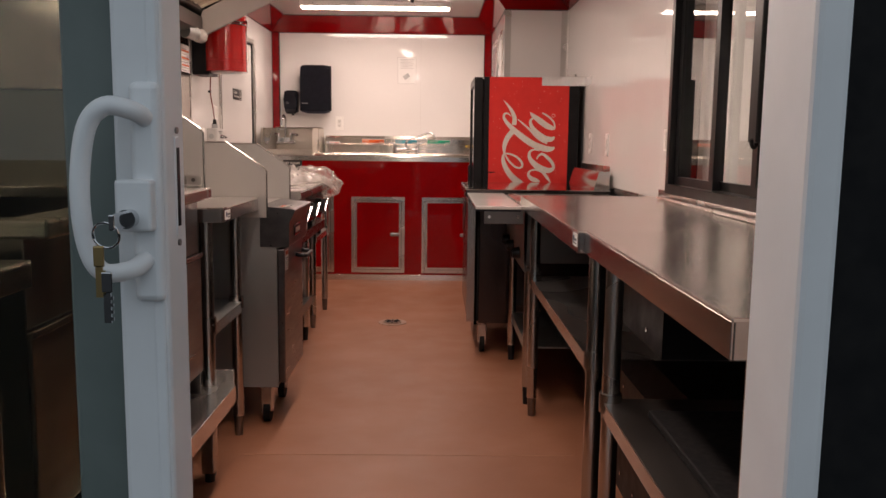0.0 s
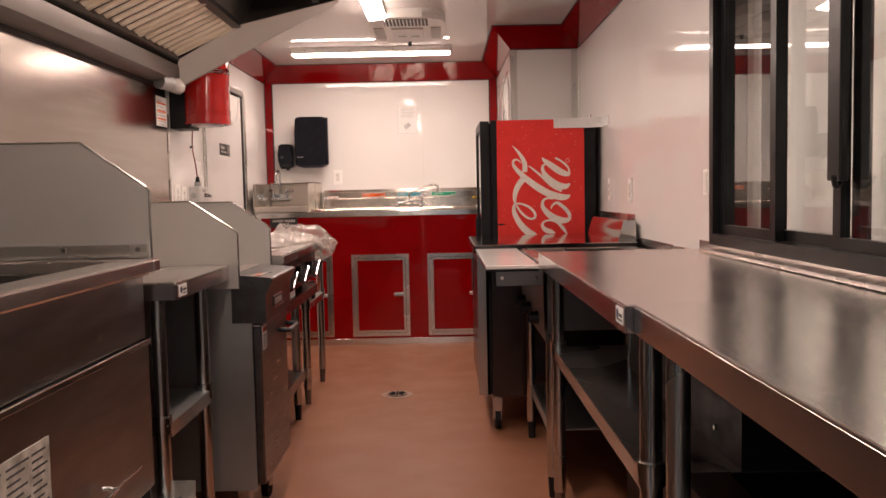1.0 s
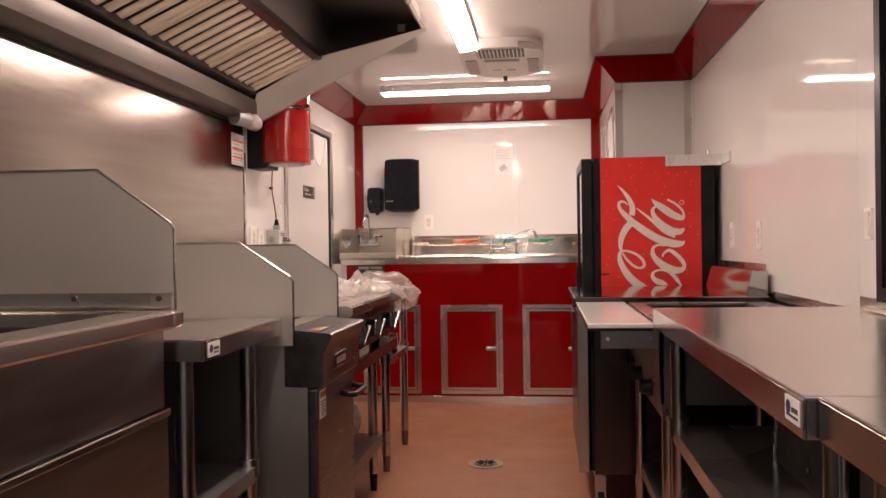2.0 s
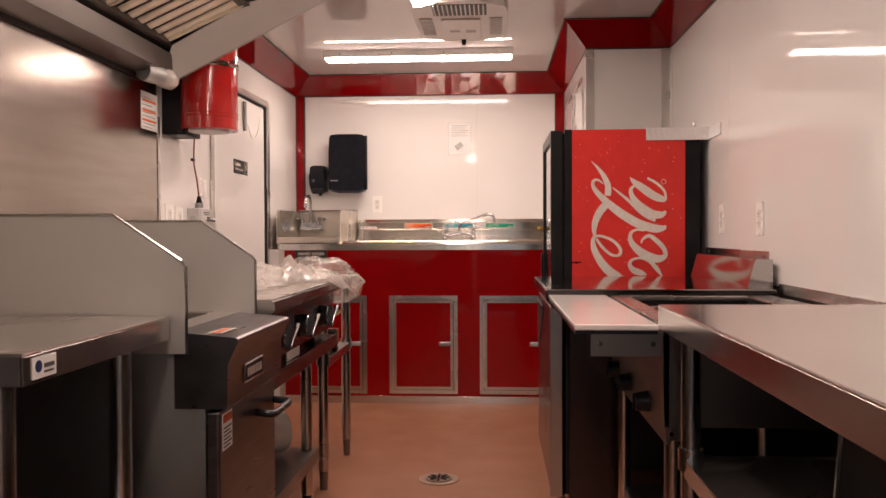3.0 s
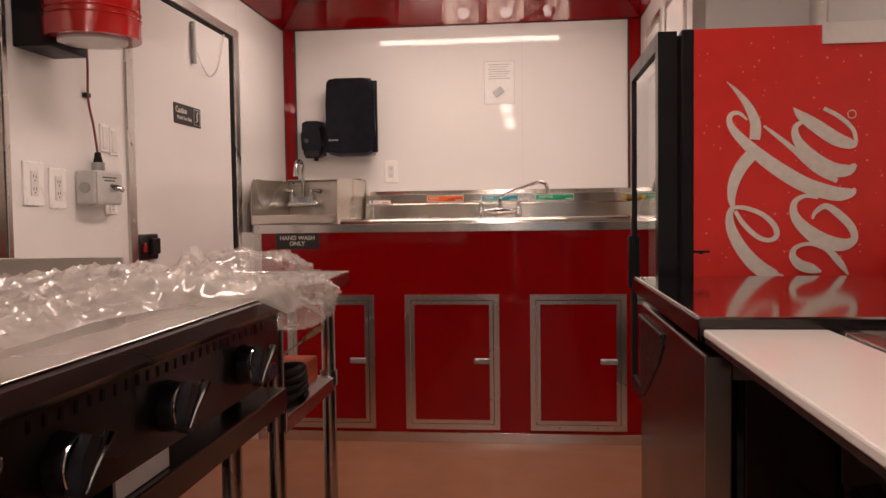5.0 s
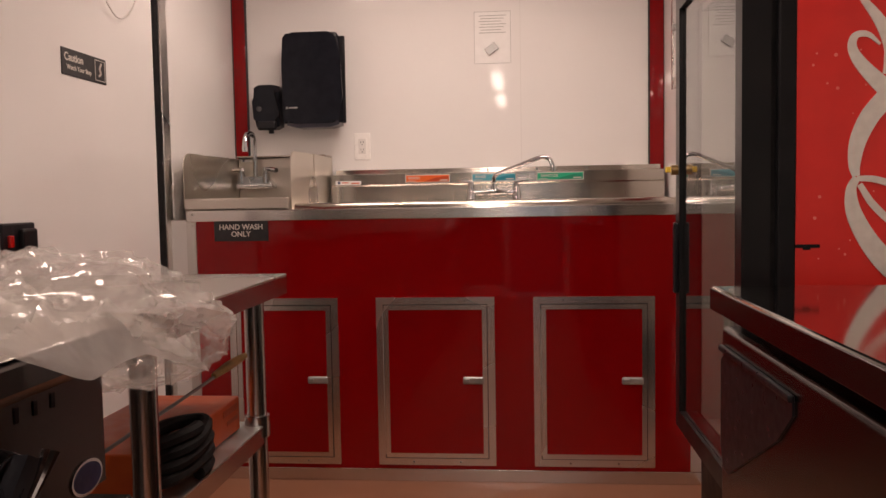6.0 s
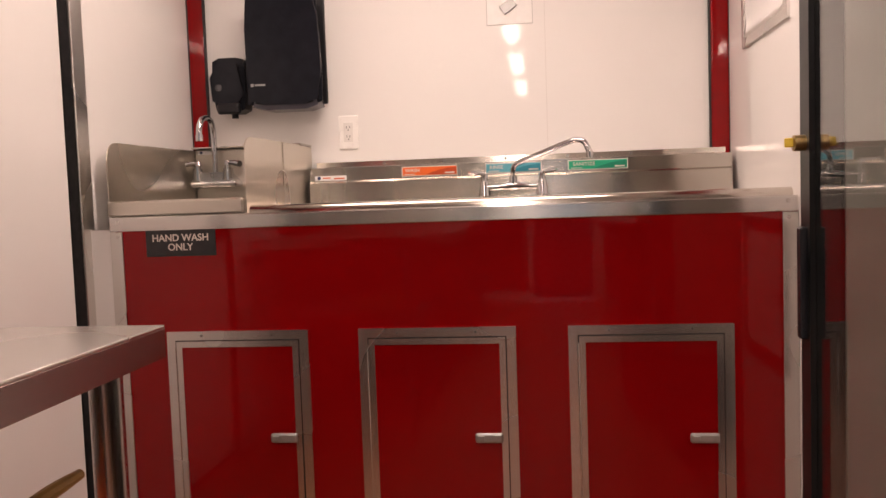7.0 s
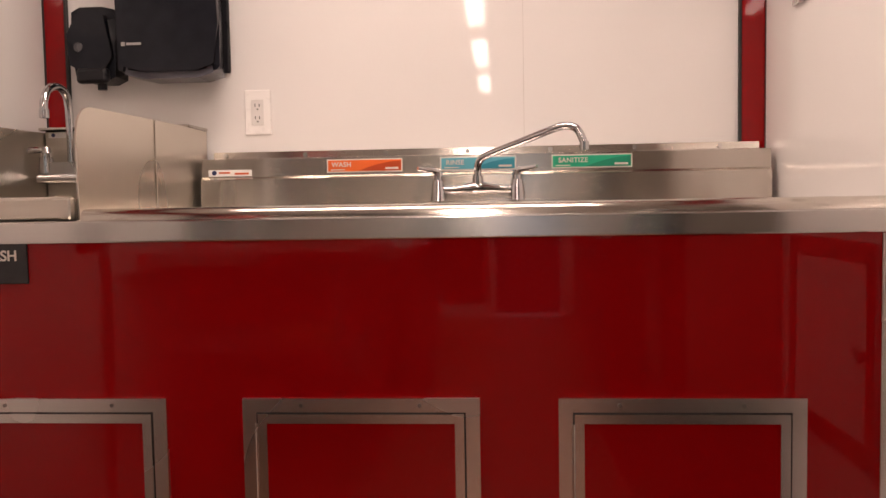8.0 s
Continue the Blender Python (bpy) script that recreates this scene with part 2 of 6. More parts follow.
def sharpen(bm, limit=0.6):
    bmesh.ops.recalc_face_normals(bm, faces=bm.faces)
    for f in bm.faces:
        f.smooth = True
    for e in bm.edges:
        if len(e.link_faces) == 2:
            turn = e.calc_face_angle(0)
            a, b = sorted(f.calc_area() for f in e.link_faces)
            if turn > limit or (turn > 0.12 and b > 2.5 * a):
                e.smooth = False


def thing(name, label, category, at, group=""):
    ob = tagged(new(name), label, category, group)
    ob.location = at
    ORIGIN[ob] = Vector(at)
    return ob


def part(name, bm, material, parent, label="", limit=0.6, kind=""):
    """One mesh under a thing or a part; its vertices are given in the room's coordinates."""
    sharpen(bm, limit)
    o = ORIGIN[parent]
    bmesh.ops.translate(bm, verts=bm.verts, vec=-o)
    me = bpy.data.meshes.new(name)
    bm.to_mesh(me)
    bm.free()
    me.materials.append(material)
    ob = new(name, me)
    ob.parent = parent
    ORIGIN[ob] = o
    return tagged(ob, label, kind=kind)


def solo(name, bm, material, at, label="", category="", kind="", group="", limit=0.6):
    """A thing that is one mesh."""
    sharpen(bm, limit)
    bmesh.ops.translate(bm, verts=bm.verts, vec=-Vector(at))
    me = bpy.data.meshes.new(name)
    bm.to_mesh(me)
    bm.free()
    me.materials.append(material)
    ob = new(name, me)
    ob.location = at
    ORIGIN[ob] = Vector(at)
    return tagged(ob, label, category, group, kind)


def B():
    return bmesh.new()


def box(bm, x0, x1, y0, y1, z0, z1, bev=0.0, seg=2):
    m = Matrix.Translation(((x0 + x1) / 2, (y0 + y1) / 2, (z0 + z1) / 2)) @ Matrix.Diagonal((abs(x1 - x0), abs(y1 - y0), abs(z1 - z0), 1))
    g = bmesh.ops.create_cube(bm, size=1, matrix=m)
    if bev:
        edges = list({e for v in g["verts"] for e in v.link_edges})
        bmesh.ops.bevel(bm, geom=edges, offset=bev, segments=seg, affect="EDGES", profile=0.5, clamp_overlap=True)
    return bm


def bx(*a, **k):
    return box(bmesh.new(), *a, **k)


def cyl(bm, p0, p1, r, seg=16, r2=None):
    p0, p1 = Vector(p0), Vector(p1)
    d = p1 - p0
    m = Matrix.Translation((p0 + p1) / 2) @ d.to_track_quat("Z", "Y").to_matrix().to_4x4()
    bmesh.ops.create_cone(bm, cap_ends=True, segments=seg, radius1=r, radius2=r if r2 is None else r2, depth=d.length, matrix=m)
    return bm


def cy(*a, **k):
    return cyl(bmesh.new(), *a, **k)


def prism(bm, pts, axis, a, b):
    """A polygon in the plane across axis, drawn out from a to b. pts: (u, v) along the two other axes in order."""
    def v3(p, w):
        return {"x": (w, p[0], p[1]), "y": (p[0], w, p[1]), "z": (p[0], p[1], w)}[axis]
    lo, hi = [bm.verts.new(v3(p, a)) for p in pts], [bm.verts.new(v3(p, b)) for p in pts]
    n = len(pts)
    bm.faces.new(lo)
    bm.faces.new(hi[::-1])
    for i in range(n):
        bm.faces.new((lo[i], lo[(i + 1) % n], hi[(i + 1) % n], hi[i]))
    return bm


def pr(*a):
    return prism(bmesh.new(), *a)


def smooth_line(pts, steps=6):
    """A smooth line through the points (Catmull-Rom); any number of values a point."""
    P = [np.array(p, float) for p in pts]
    P = [2 * P[0] - P[1]] + P + [2 * P[-1] - P[-2]]
    res = []
    for i in range(1, len(P) - 2):
        for k in range(steps):
            t = k / steps
            a, b, c, d = P[i - 1], P[i], P[i + 1], P[i + 2]
            res.append(0.5 * (2 * b + (c - a) * t + (2 * a - 5 * b + 4 * c - d) * t * t + (3 * b - a - 3 * c + d) * t ** 3))
    res.append(P[-2])
    return res


def tube(bm, pts, r, seg=10, steps=5):
    """A round rod along a smooth line."""
    line = [Vector(p[:3]) for p in (smooth_line(pts, steps) if steps > 1 else pts)]
    rings, n = [], len(line)
    side = None
    for i, p in enumerate(line):
        d = (line[min(i + 1, n - 1)] - line[max(i - 1, 0)]).normalized()
        if side is None:
            side = d.orthogonal().normalized()
        side = (side - d * side.dot(d)).normalized()
        up = d.cross(side)
        rr = r(i / (n - 1)) if callable(r) else r
        rings.append([bm.verts.new(p + rr * (math.cos(2 * math.pi * k / seg) * side + math.sin(2 * math.pi * k / seg) * up)) for k in range(seg)])
    for a, b in zip(rings, rings[1:]):
        for k in range(seg):
            bm.faces.new((a[k], a[(k + 1) % seg], b[(k + 1) % seg], b[k]))
    bm.faces.new(rings[0][::-1])
    bm.faces.new(rings[-1])
    return bm


def tb(*a, **k):
    return tube(bmesh.new(), *a, **k)


def ribbon(bm, pts, y, thick=0.0015, steps=7):
    """A flat stroke on a face of constant y: points (x, z, width)."""
    line = smooth_line(pts, steps)
    n = len(line)
    prev = None
    for i, p in enumerate(line):
        q = line[min(i + 1, n - 1)][:2] - line[max(i - 1, 0)][:2]
        q = q / (np.hypot(*q) + 1e-9)
        s = np.array((-q[1], q[0])) * max(p[2], 0.0012) / 2
        a, b = p[:2] + s, p[:2] - s
        ring = [bm.verts.new((a[0], y, a[1])), bm.verts.new((b[0], y, b[1])), bm.verts.new((b[0], y + thick, b[1])), bm.verts.new((a[0], y + thick, a[1]))]
        if prev:
            for k in range(4):
                bm.faces.new((prev[k], prev[(k + 1) % 4], ring[(k + 1) % 4], ring[k]))
        else:
            bm.faces.new(ring)
        prev = ring
    bm.faces.new(prev[::-1])
    return bm


def lettering(name, body, size, m, material, parent, space=1.0):
    """Words as a flat mesh at the pose m."""
    cu = bpy.data.curves.new(name, "FONT")
    cu.body, cu.size, cu.extrude, cu.offset = body, size, 0.0004, size * 0.018
    cu.align_x, cu.align_y, cu.space_character = "CENTER", "CENTER", space
    tmp = new("tmp", cu)
    me = bpy.data.meshes.new_from_object(tmp.evaluated_get(bpy.context.evaluated_depsgraph_get()))
    bpy.data.objects.remove(tmp)
    c = [(min(v.co[k] for v in me.vertices) + max(v.co[k] for v in me.vertices)) / 2 for k in (0, 1)]
    me.transform(Matrix.Translation(-ORIGIN[parent]) @ m @ Matrix.Translation((-c[0], -c[1], 0)))
    me.materials.clear()
    me.materials.append(material)
    ob = new(name, me)
    ob.parent = parent
    ORIGIN[ob] = ORIGIN[parent]
    return ob


FACE_CAM = Matrix.Rotation(radians(90), 4, "X")                      # reads from -y
FACE_EAST = Matrix.Rotation(radians(90), 4, "Z") @ FACE_CAM          # reads from +x
FACE_WEST = Matrix.Rotation(radians(-90), 4, "Z") @ FACE_CAM         # reads from -x


def at(x, y, z, turn):
    return Matrix.Translation((x, y, z)) @ turn


def picture_frame(bm, u0, u1, v0, v1, w, axis, a, b):
    """Four mitred bars round a rectangle."""
    def v3(p, d):
        return {"x": (d, p[0], p[1]), "y": (p[0], d, p[1]), "z": (p[0], p[1], d)}[axis]
    o = [(u0, v0), (u1, v0), (u1, v1), (u0, v1)]
    n = [(u0 + w, v0 + w), (u1 - w, v0 + w), (u1 - w, v1 - w), (u0 + w, v1 - w)]
    oa, ob, na, nb = ([bm.verts.new(v3(p, d)) for p in q] for q, d in ((o, a), (o, b), (n, a), (n, b)))
    for i in range(4):
        j = (i + 1) % 4
        for f in ((oa[i], oa[j], na[j], na[i]), (ob[i], nb[i], nb[j], ob[j]), (oa[i], ob[i], ob[j], oa[j]), (na[i], na[j], nb[j], nb[i])):
            bm.faces.new(f)
    return bm


# ---- the room ----
XL, XR, YB, ZC = -1.085, 1.205, 6.935, 2.114
YE = 0.60                       # inner face of the entrance wall


def structure(name, bm, material, label=""):
    return solo(name, bm, material, (0, 0, 0), label, kind="structure")


joint = surface("joint_filler", (0.62, 0.59, 0.56), (0.68, 0.65, 0.62), (0.5, 0.6), bumps=0)
structure("floor", bx(XL - 0.1, XR + 0.1, 0.45, YB + 0.1, -0.06, 0.0), floor_mat, "smooth brown coated trailer floor, lightly scuffed")
structure("ground", bx(-40, 40, -60, 40, -0.62, -0.6), rubber, "dark ground outside the trailer at night")
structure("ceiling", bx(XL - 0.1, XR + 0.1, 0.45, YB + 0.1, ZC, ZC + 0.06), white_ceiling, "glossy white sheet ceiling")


def panelled(wall, axis, plane, depth, rects, material):
    """Wall sheets, each a piece of its own, with a fine open joint between them."""
    for a0, a1, z0, z1 in rects:
        g = 0.0006
        lo, hi = sorted((plane, plane + depth))
        if axis == "x":
            part("panel", bx(lo, hi, a0 + g, a1 - g, z0, z1), material, wall)
        else:
            part("panel", bx(a0 + g, a1 - g, lo, hi, z0, z1), material, wall)


# window opening in the right wall, door opening in the left wall
WY0, WY1, WZ0, WZ1 = 0.98, 2.875, 0.905, 1.92
bm = B()
box(bm, XR + 0.006, XR + 0.1, 0.5, WY0, 0, ZC), box(bm, XR + 0.006, XR + 0.1, WY1, YB + 0.1, 0, ZC)
box(bm, XR + 0.006, XR + 0.1, WY0, WY1, 0, WZ0), box(bm, XR + 0.006, XR + 0.1, WY0, WY1, WZ1, ZC)
w = structure("wall_east", bm, joint, "glossy white sheet wall with a serving window")
panelled(w, "x", XR, 0.006, [(0.60, WY0, 0.86, ZC), (WY0, WY1, 0.86, WZ0), (WY0, WY1, WZ1, ZC), (WY1, 3.095, 0.86, ZC), (3.095, 4.52, 0.86, ZC), (4.52, 5.58, 0.86, ZC)], white_wall)
# black sheets below counter height stand for the shade under the tables
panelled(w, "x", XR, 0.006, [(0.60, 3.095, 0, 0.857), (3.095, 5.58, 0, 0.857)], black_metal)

DY0, DY1, DZ = 5.225, 6.125, 1.79
bm = B()
box(bm, XL - 0.1, XL - 0.006, 0.5, DY0 - 0.05, 0, ZC), box(bm, XL - 0.1, XL - 0.006, DY1 + 0.09, YB + 0.1, 0, ZC)
box(bm, XL - 0.1, XL - 0.006, DY0 - 0.05, DY1 + 0.09, DZ + 0.04, ZC), box(bm, XL - 0.1, XL - 0.06, DY0 - 0.05, DY1 + 0.09, 0, DZ + 0.04)
w = structure("wall_west", bm, joint, "glossy white sheet wall with brushed steel lining behind the cooking line")
panelled(w, "x", XL, -0.006, [(4.57, DY0 - 0.05, 0, ZC), (DY1 + 0.09, YB, 0, ZC), (DY0 - 0.05, DY1 + 0.09, DZ + 0.04, ZC)], white_wall)
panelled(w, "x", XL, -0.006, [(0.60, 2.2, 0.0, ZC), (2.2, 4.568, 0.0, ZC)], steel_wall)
solo("trim_steel_edge", bx(XL, XL + 0.004, 4.555, 4.575, 0.5, 1.655, 0.0015, 1), steel, (XL, 4.56, 0.5), "steel edge strip of the wall lining", kind="structure")

w = structure("wall_north", bx(XL - 0.1, XR + 0.1, YB + 0.006, YB + 0.1, 0, ZC), joint, "glossy white sheet wall above the sinks")
panelled(w, "y", YB, 0.006, [(XL, 0.175, 0, ZC), (0.175, 0.775, 0, ZC)], white_wall)

# closet box in the far right corner
CX, CY = 0.775, 5.58
w = structure("closet_wall", box(bx(CX + 0.006, XR + 0.02, CY + 0.006, CY + 0.05, 0, ZC), CX + 0.006, CX + 0.05, CY + 0.05, YB, 0, ZC), joint, "white sheet closet walls with aluminium corners")
panelled(w, "y", CY, 0.006, [(CX, XR, 0, ZC)], white_wall)
panelled(w, "x", CX, 0.006, [(CY, YB, 0, ZC)], white_wall)
part("corner_angle", prism(B(), [(CX - 0.003, CY - 0.003), (CX + 0.04, CY - 0.003), (CX + 0.04, CY), (CX, CY), (CX, CY + 0.04), (CX - 0.003, CY + 0.04)], "z", 0, 1.985), aluminium, w, "aluminium corner angle")
bm = B()
prism(bm, [(XR - 0.045, CY - 0.003), (XR, CY - 0.003), (XR, CY), (XR - 0.045, CY)], "z", 1.0, 1.985)
prism(bm, [(XR - 0.003, CY - 0.045), (XR, CY - 0.045), (XR, CY - 0.003), (XR - 0.003, CY - 0.003)], "z", 1.0, 1.985)
for z in (1.2, 1.5, 1.8):
    cyl(bm, (XR - 0.025, CY - 0.006, z), (XR - 0.025, CY, z), 0.005, 8)
part("corner_angle", bm, aluminium, w, "aluminium inside corner angle with rivets")

# red cornice: leans in from wall to ceiling, mitred at the corners
SL, ZBAND = 0.123, 1.985
plan = [(XL, 0.60), (XL, YB), (CX, YB), (CX, CY), (XR, CY), (XR, 0.60)]
inner = [(XL + SL, 0.60), (XL + SL, YB - SL), (CX - SL, YB - SL), (CX - SL, CY - SL), (XR - SL, CY - SL), (XR - SL, 0.60)]
for i in range(5):
    bm = B()
    (a, b), (c, d) = (plan[i], plan[i + 1]), (inner[i], inner[i + 1])
    vs = [bm.verts.new(q) for q in ((*a, ZBAND), (*b, ZBAND), (*d, ZC - 0.001), (*c, ZC - 0.001), (*a, ZC - 0.001), (*b, ZC - 0.001))]
    for f in ((0, 1, 2, 3), (3, 2, 5, 4), (0, 4, 5, 1), (0, 3, 4), (1, 5, 2)):
        bm.faces.new([vs[k] for k in f])
    trim = solo("trim_cornice", bm, red_sheet, (*a, ZBAND), "glossy red sloping cornice strip under the ceiling", kind="structure")
    bead = B()
    tube(bead, [(*a, ZBAND), (*b, ZBAND)], 0.0045, 6, 1)
    tube(bead, [(*c, ZC - 0.002), (*d, ZC - 0.002)], 0.0045, 6, 1)
    part("sealant_bead", bead, seam_black, trim, "black sealant line")

# red corner posts of the sink wall
for x0, x1, xs in ((XL, XL + 0.062, 1), (CX - 0.062, CX, -1)):
    post = solo("trim_corner", bx(x0, x1, YB - 0.012, YB - 0.0005, 1.0, ZBAND, 0.005), red_sheet, (x0, YB, 1.0), "glossy red corner cover strip", kind="structure")
    e = x1 if xs > 0 else x0
    part("edge_bead", bx(e - 0.003, e + 0.003, YB - 0.014, YB - 0.001, 1.0, ZBAND), seam_black, post, "black edge line")
    f = x0 if xs > 0 else x1
    part("edge_bead", bx(f - 0.002, f + 0.005, YB - 0.014, YB - 0.001, 1.0, ZBAND), seam_black, post, "black edge line")

# entrance wall with the sliding glass door
JX = 0.617
bm = B()
box(bm, JX + 0.032, XR + 0.1, 0.503, YE, -0.6, ZC), box(bm, XL - 0.1, -0.78, 0.50, YE, -0.6, ZC), box(bm, -0.78, JX + 0.032, 0.50, YE, 2.02, ZC)
structure("wall_south", bm, rubber, "black outer wall round the entrance")
solo("entrance_lining", box(box(bx(JX + 0.032, XR, YE, YE + 0.006, 0, ZC), XL, -0.78, YE, YE + 0.006, 0, ZC), -0.78, JX + 0.032, YE, YE + 0.006, 2.02, ZC), white_wall, (JX, YE, 0), "white sheet beside the entrance", kind="structure")
fr = solo("door_frame", bx(JX, JX + 0.031, 0.495, YE + 0.004, -0.02, 2.02, 0.006), white_paint, (JX, 0.5, 0), "white painted aluminium entrance door frame", kind="structure")
part("head_rail", bx(-0.78, JX, 0.49, 0.70, 1.985, 2.02, 0.004), white_paint, fr)
part("sill_rail", bx(-0.78, JX, 0.49, 0.70, -0.02, 0.002, 0.002), aluminium, fr, "aluminium sill track")

sd = thing("sliding_door", "white framed glass sliding door pushed open, keys in its lock", "door", (-0.34, 0.585, 0.004))
SX = 0.065
bm = B()
box(bm, SX - 0.046, SX, 0.565, 0.626, 0.004, 1.98, 0.005)
box(bm, SX - 0.0135, SX - 0.003, 0.5625, 0.567, 0.004, 1.98, 0.002)
part("stile", bm, white_paint, sd, "white painted lock stile")
part("stile", bx(-0.76, -0.69, 0.565, 0.626, 0.004, 1.98, 0.006), white_paint, sd)
part("rail", bx(-0.69, SX - 0.046, 0.567, 0.624, 0.004, 0.09, 0.004), white_paint, sd)
part("rail", bx(-0.69, SX - 0.046, 0.567, 0.624, 1.9, 1.98, 0.004), white_paint, sd)
part("gasket", bx(SX - 0.098, SX - 0.046, 0.582, 0.606, 0.09, 1.9, 0.004), surface("grey_green_seal", (0.10, 0.13, 0.12), (0.15, 0.18, 0.17), (0.4, 0.55), bumps=0.05), sd, "grey-green glazing seal")
g = part("pane", bx(-0.69, SX - 0.096, 0.590, 0.596, 0.09, 1.9), tint_glass, sd, "faintly green glass")
g.visible_shadow = False
pl = part("lock_plate", bx(0.0375, 0.0645, 0.553, 0.566, 0.934, 1.132, 0.009, 3), white_paint, sd, "white cast handle plate")
bm = tb([(0.052, 0.556, 1.100), (0.046, 0.541, 1.106), (0.026, 0.532, 1.109), (0.010, 0.530, 1.090), (0.003, 0.529, 1.040), (0.006, 0.530, 0.992), (0.018, 0.532, 0.966), (0.040, 0.541, 0.966), (0.050, 0.556, 0.974)], 0.0085, 12, 6)
part("pull_handle", bm, white_paint, sd, "white bow handle")
part("lock_body", bx(0.0275, 0.060, 0.540, 0.556, 1.000, 1.046, 0.003), white_paint, sd)
part("cylinder", cy((0.041, 0.541, 1.012), (0.041, 0.530, 1.012), 0.0085, 18), chrome, sd, "chrome key cylinder")
k = thing("key_ring", "bunch of keys hanging from the door lock", "keys", (0.037, 0.520, 1.0))
part("key", box(bx(0.0375, 0.0425, 0.500, 0.530, 1.005, 1.019, 0.0015), 0.0385, 0.0415, 0.530, 0.537, 1.009, 1.015), chrome, k, "key in the lock")
part("ring", tb([(0.034 + 0.011 * math.sin(a), 0.504 - 0.003 * math.cos(a), 1.001 + 0.011 * math.cos(a)) for a in [i * math.pi / 6 for i in range(13)]], 0.0011, 6, 3), chrome, k)
for dx, z0, mt in ((0.016, 0.962, brass), (0.022, 0.940, chrome)):
    bm = B()
    box(bm, 0.0065 + dx, 0.0155 + dx, 0.503, 0.506, z0 + 0.012, z0 + 0.030, 0.0012)
    box(bm, 0.008 + dx, 0.014 + dx, 0.5035, 0.5055, z0 - 0.014, z0 + 0.012)
    for i in range(4):
        box(bm, 0.014 + dx, 0.016 + dx, 0.5035, 0.5055, z0 - 0.012 + i * 0.006, z0 - 0.009 + i * 0.006)
    part("key", bm, mt, k)
st = part("strike", bx(SX - 0.0005, SX + 0.0012, 0.593, 0.606, 0.990, 1.084, 0.0005, 1), white_paint, sd)
bm = bx(SX + 0.0012, SX + 0.002, 0.596, 0.603, 1.000, 1.074)
part("slot", bm, black_metal, st, "dark latch slot")
for z in (0.984, 1.090):
    part("screw", cy((SX - 0.001, 0.599, z), (SX + 0.002, 0.599, z), 0.0032, 10), steel_dark, sd)

# ---- ceiling fixtures ----
def led_light(x0, x1, y0, y1, zb):
    t = thing("ceiling_light", "slim white LED strip light, switched on, fixed to the ceiling", "ceiling light", ((x0 + x1) / 2, (y0 + y1) / 2, zb), "ceiling lights")
    long_x = x1 - x0 > y1 - y0
    a = 0.012
    part("housing", bx(x0 - a, x1 + a, y0, y1, zb + 0.008, ZC - 0.001, 0.004) if long_x else bx(x0, x1, y0 - a, y1 + a, zb + 0.008, ZC - 0.001, 0.004), white_plastic, t, "white housing")
    part("diffuser", bx(x0, x1, y0, y1, zb, zb + 0.008, 0.003, 2), led, t, "glowing diffuser")
    for i in range(4):
        f = 0.08 + 0.28 * i
        c = ((x0 + (x1 - x0) * f, y0, zb + 0.028), (x0 + (x1 - x0) * f, y0 - 0.004, zb + 0.028)) if long_x else ((x0, y0 + (y1 - y0) * f, zb + 0.028), (x0 - 0.004, y0 + (y1 - y0) * f, zb + 0.028))
        part("screw", cy(*c, 0.004, 10), steel_leg, t)
    for e in (0, 1):
        if long_x:
            q = (x0 - a, x0) if e == 0 else (x1, x1 + a)
            part("end_cap", bx(*q, y0, y1, zb, zb + 0.007, 0.002), white_plastic, t)
        else:
            q = (y0 - a, y0) if e == 0 else (y1, y1 + a)
            part("end_cap", bx(x0, x1, *q, zb, zb + 0.007, 0.002), white_plastic, t)
    return t


led_light(-0.70, 0.397, 6.075, 6.185, 2.062)
led_light(-0.070, 0.032, 3.955, 5.045, 2.062)
# two more strips, added out of view to brighten the entrance half
led_light(-0.070, 0.032, 2.355, 3.445, 2.062)
led_light(-0.070, 0.032, 0.795, 1.885, 2.062)

ac = thing("ceiling_air_conditioner", "white plastic ceiling air conditioner with slatted vents", "air conditioner", (0.137, 5.30, 2.053))
pts = [(0.137 + 0.225 * math.copysign(abs(math.cos(q)) ** 0.45, math.cos(q)), 5.30 + 0.38 * math.copysign(abs(math.sin(q)) ** 0.45, math.sin(q))) for q in [i * math.pi / 20 for i in range(40)]]
bm = pr(pts, "z", 2.061, ZC - 0.001)
bmesh.ops.bevel(bm, geom=[e for e in bm.edges if all(abs(v.co.z - 2.061) < 1e-4 for v in e.verts)], offset=0.030, segments=4, affect="EDGES", clamp_overlap=True)
part("cover", bm, white_plastic, ac, "white moulded cover", 0.9)
part("grille_recess", bx(0.012, 0.262, 4.965, 5.15, 2.0585, 2.0605), black_metal, ac, "dark air outlet")
for i in range(12):
    part("fin", bx(0.018 + i * 0.0205, 0.024 + i * 0.0205, 4.965, 5.15, 2.052, 2.0585), white_plastic, ac)
vent_grey = surface("vent_grey", (0.18, 0.17, 0.16), (0.25, 0.24, 0.23), (0.5, 0.6), bumps=0)
for xa in (-0.062, 0.276):
    part("vent", bx(xa, xa + 0.060, 5.20, 5.54, 2.0585, 2.0605), vent_grey, ac, "grey vent mesh")
    for i in range(12):
        part("slat", bx(xa, xa + 0.060, 5.205 + i * 0.028, 5.218 + i * 0.028, 2.0555, 2.0585), white_plastic, ac)
part("control_panel", bx(0.042, 0.232, 5.21, 5.60, 2.051, 2.0605, 0.004), white_plastic, ac)
part("knob", cy((0.137, 5.63, 2.061), (0.137, 5.63, 2.029), 0.014, 14, 0.011), black_plastic, ac, "black control knob")
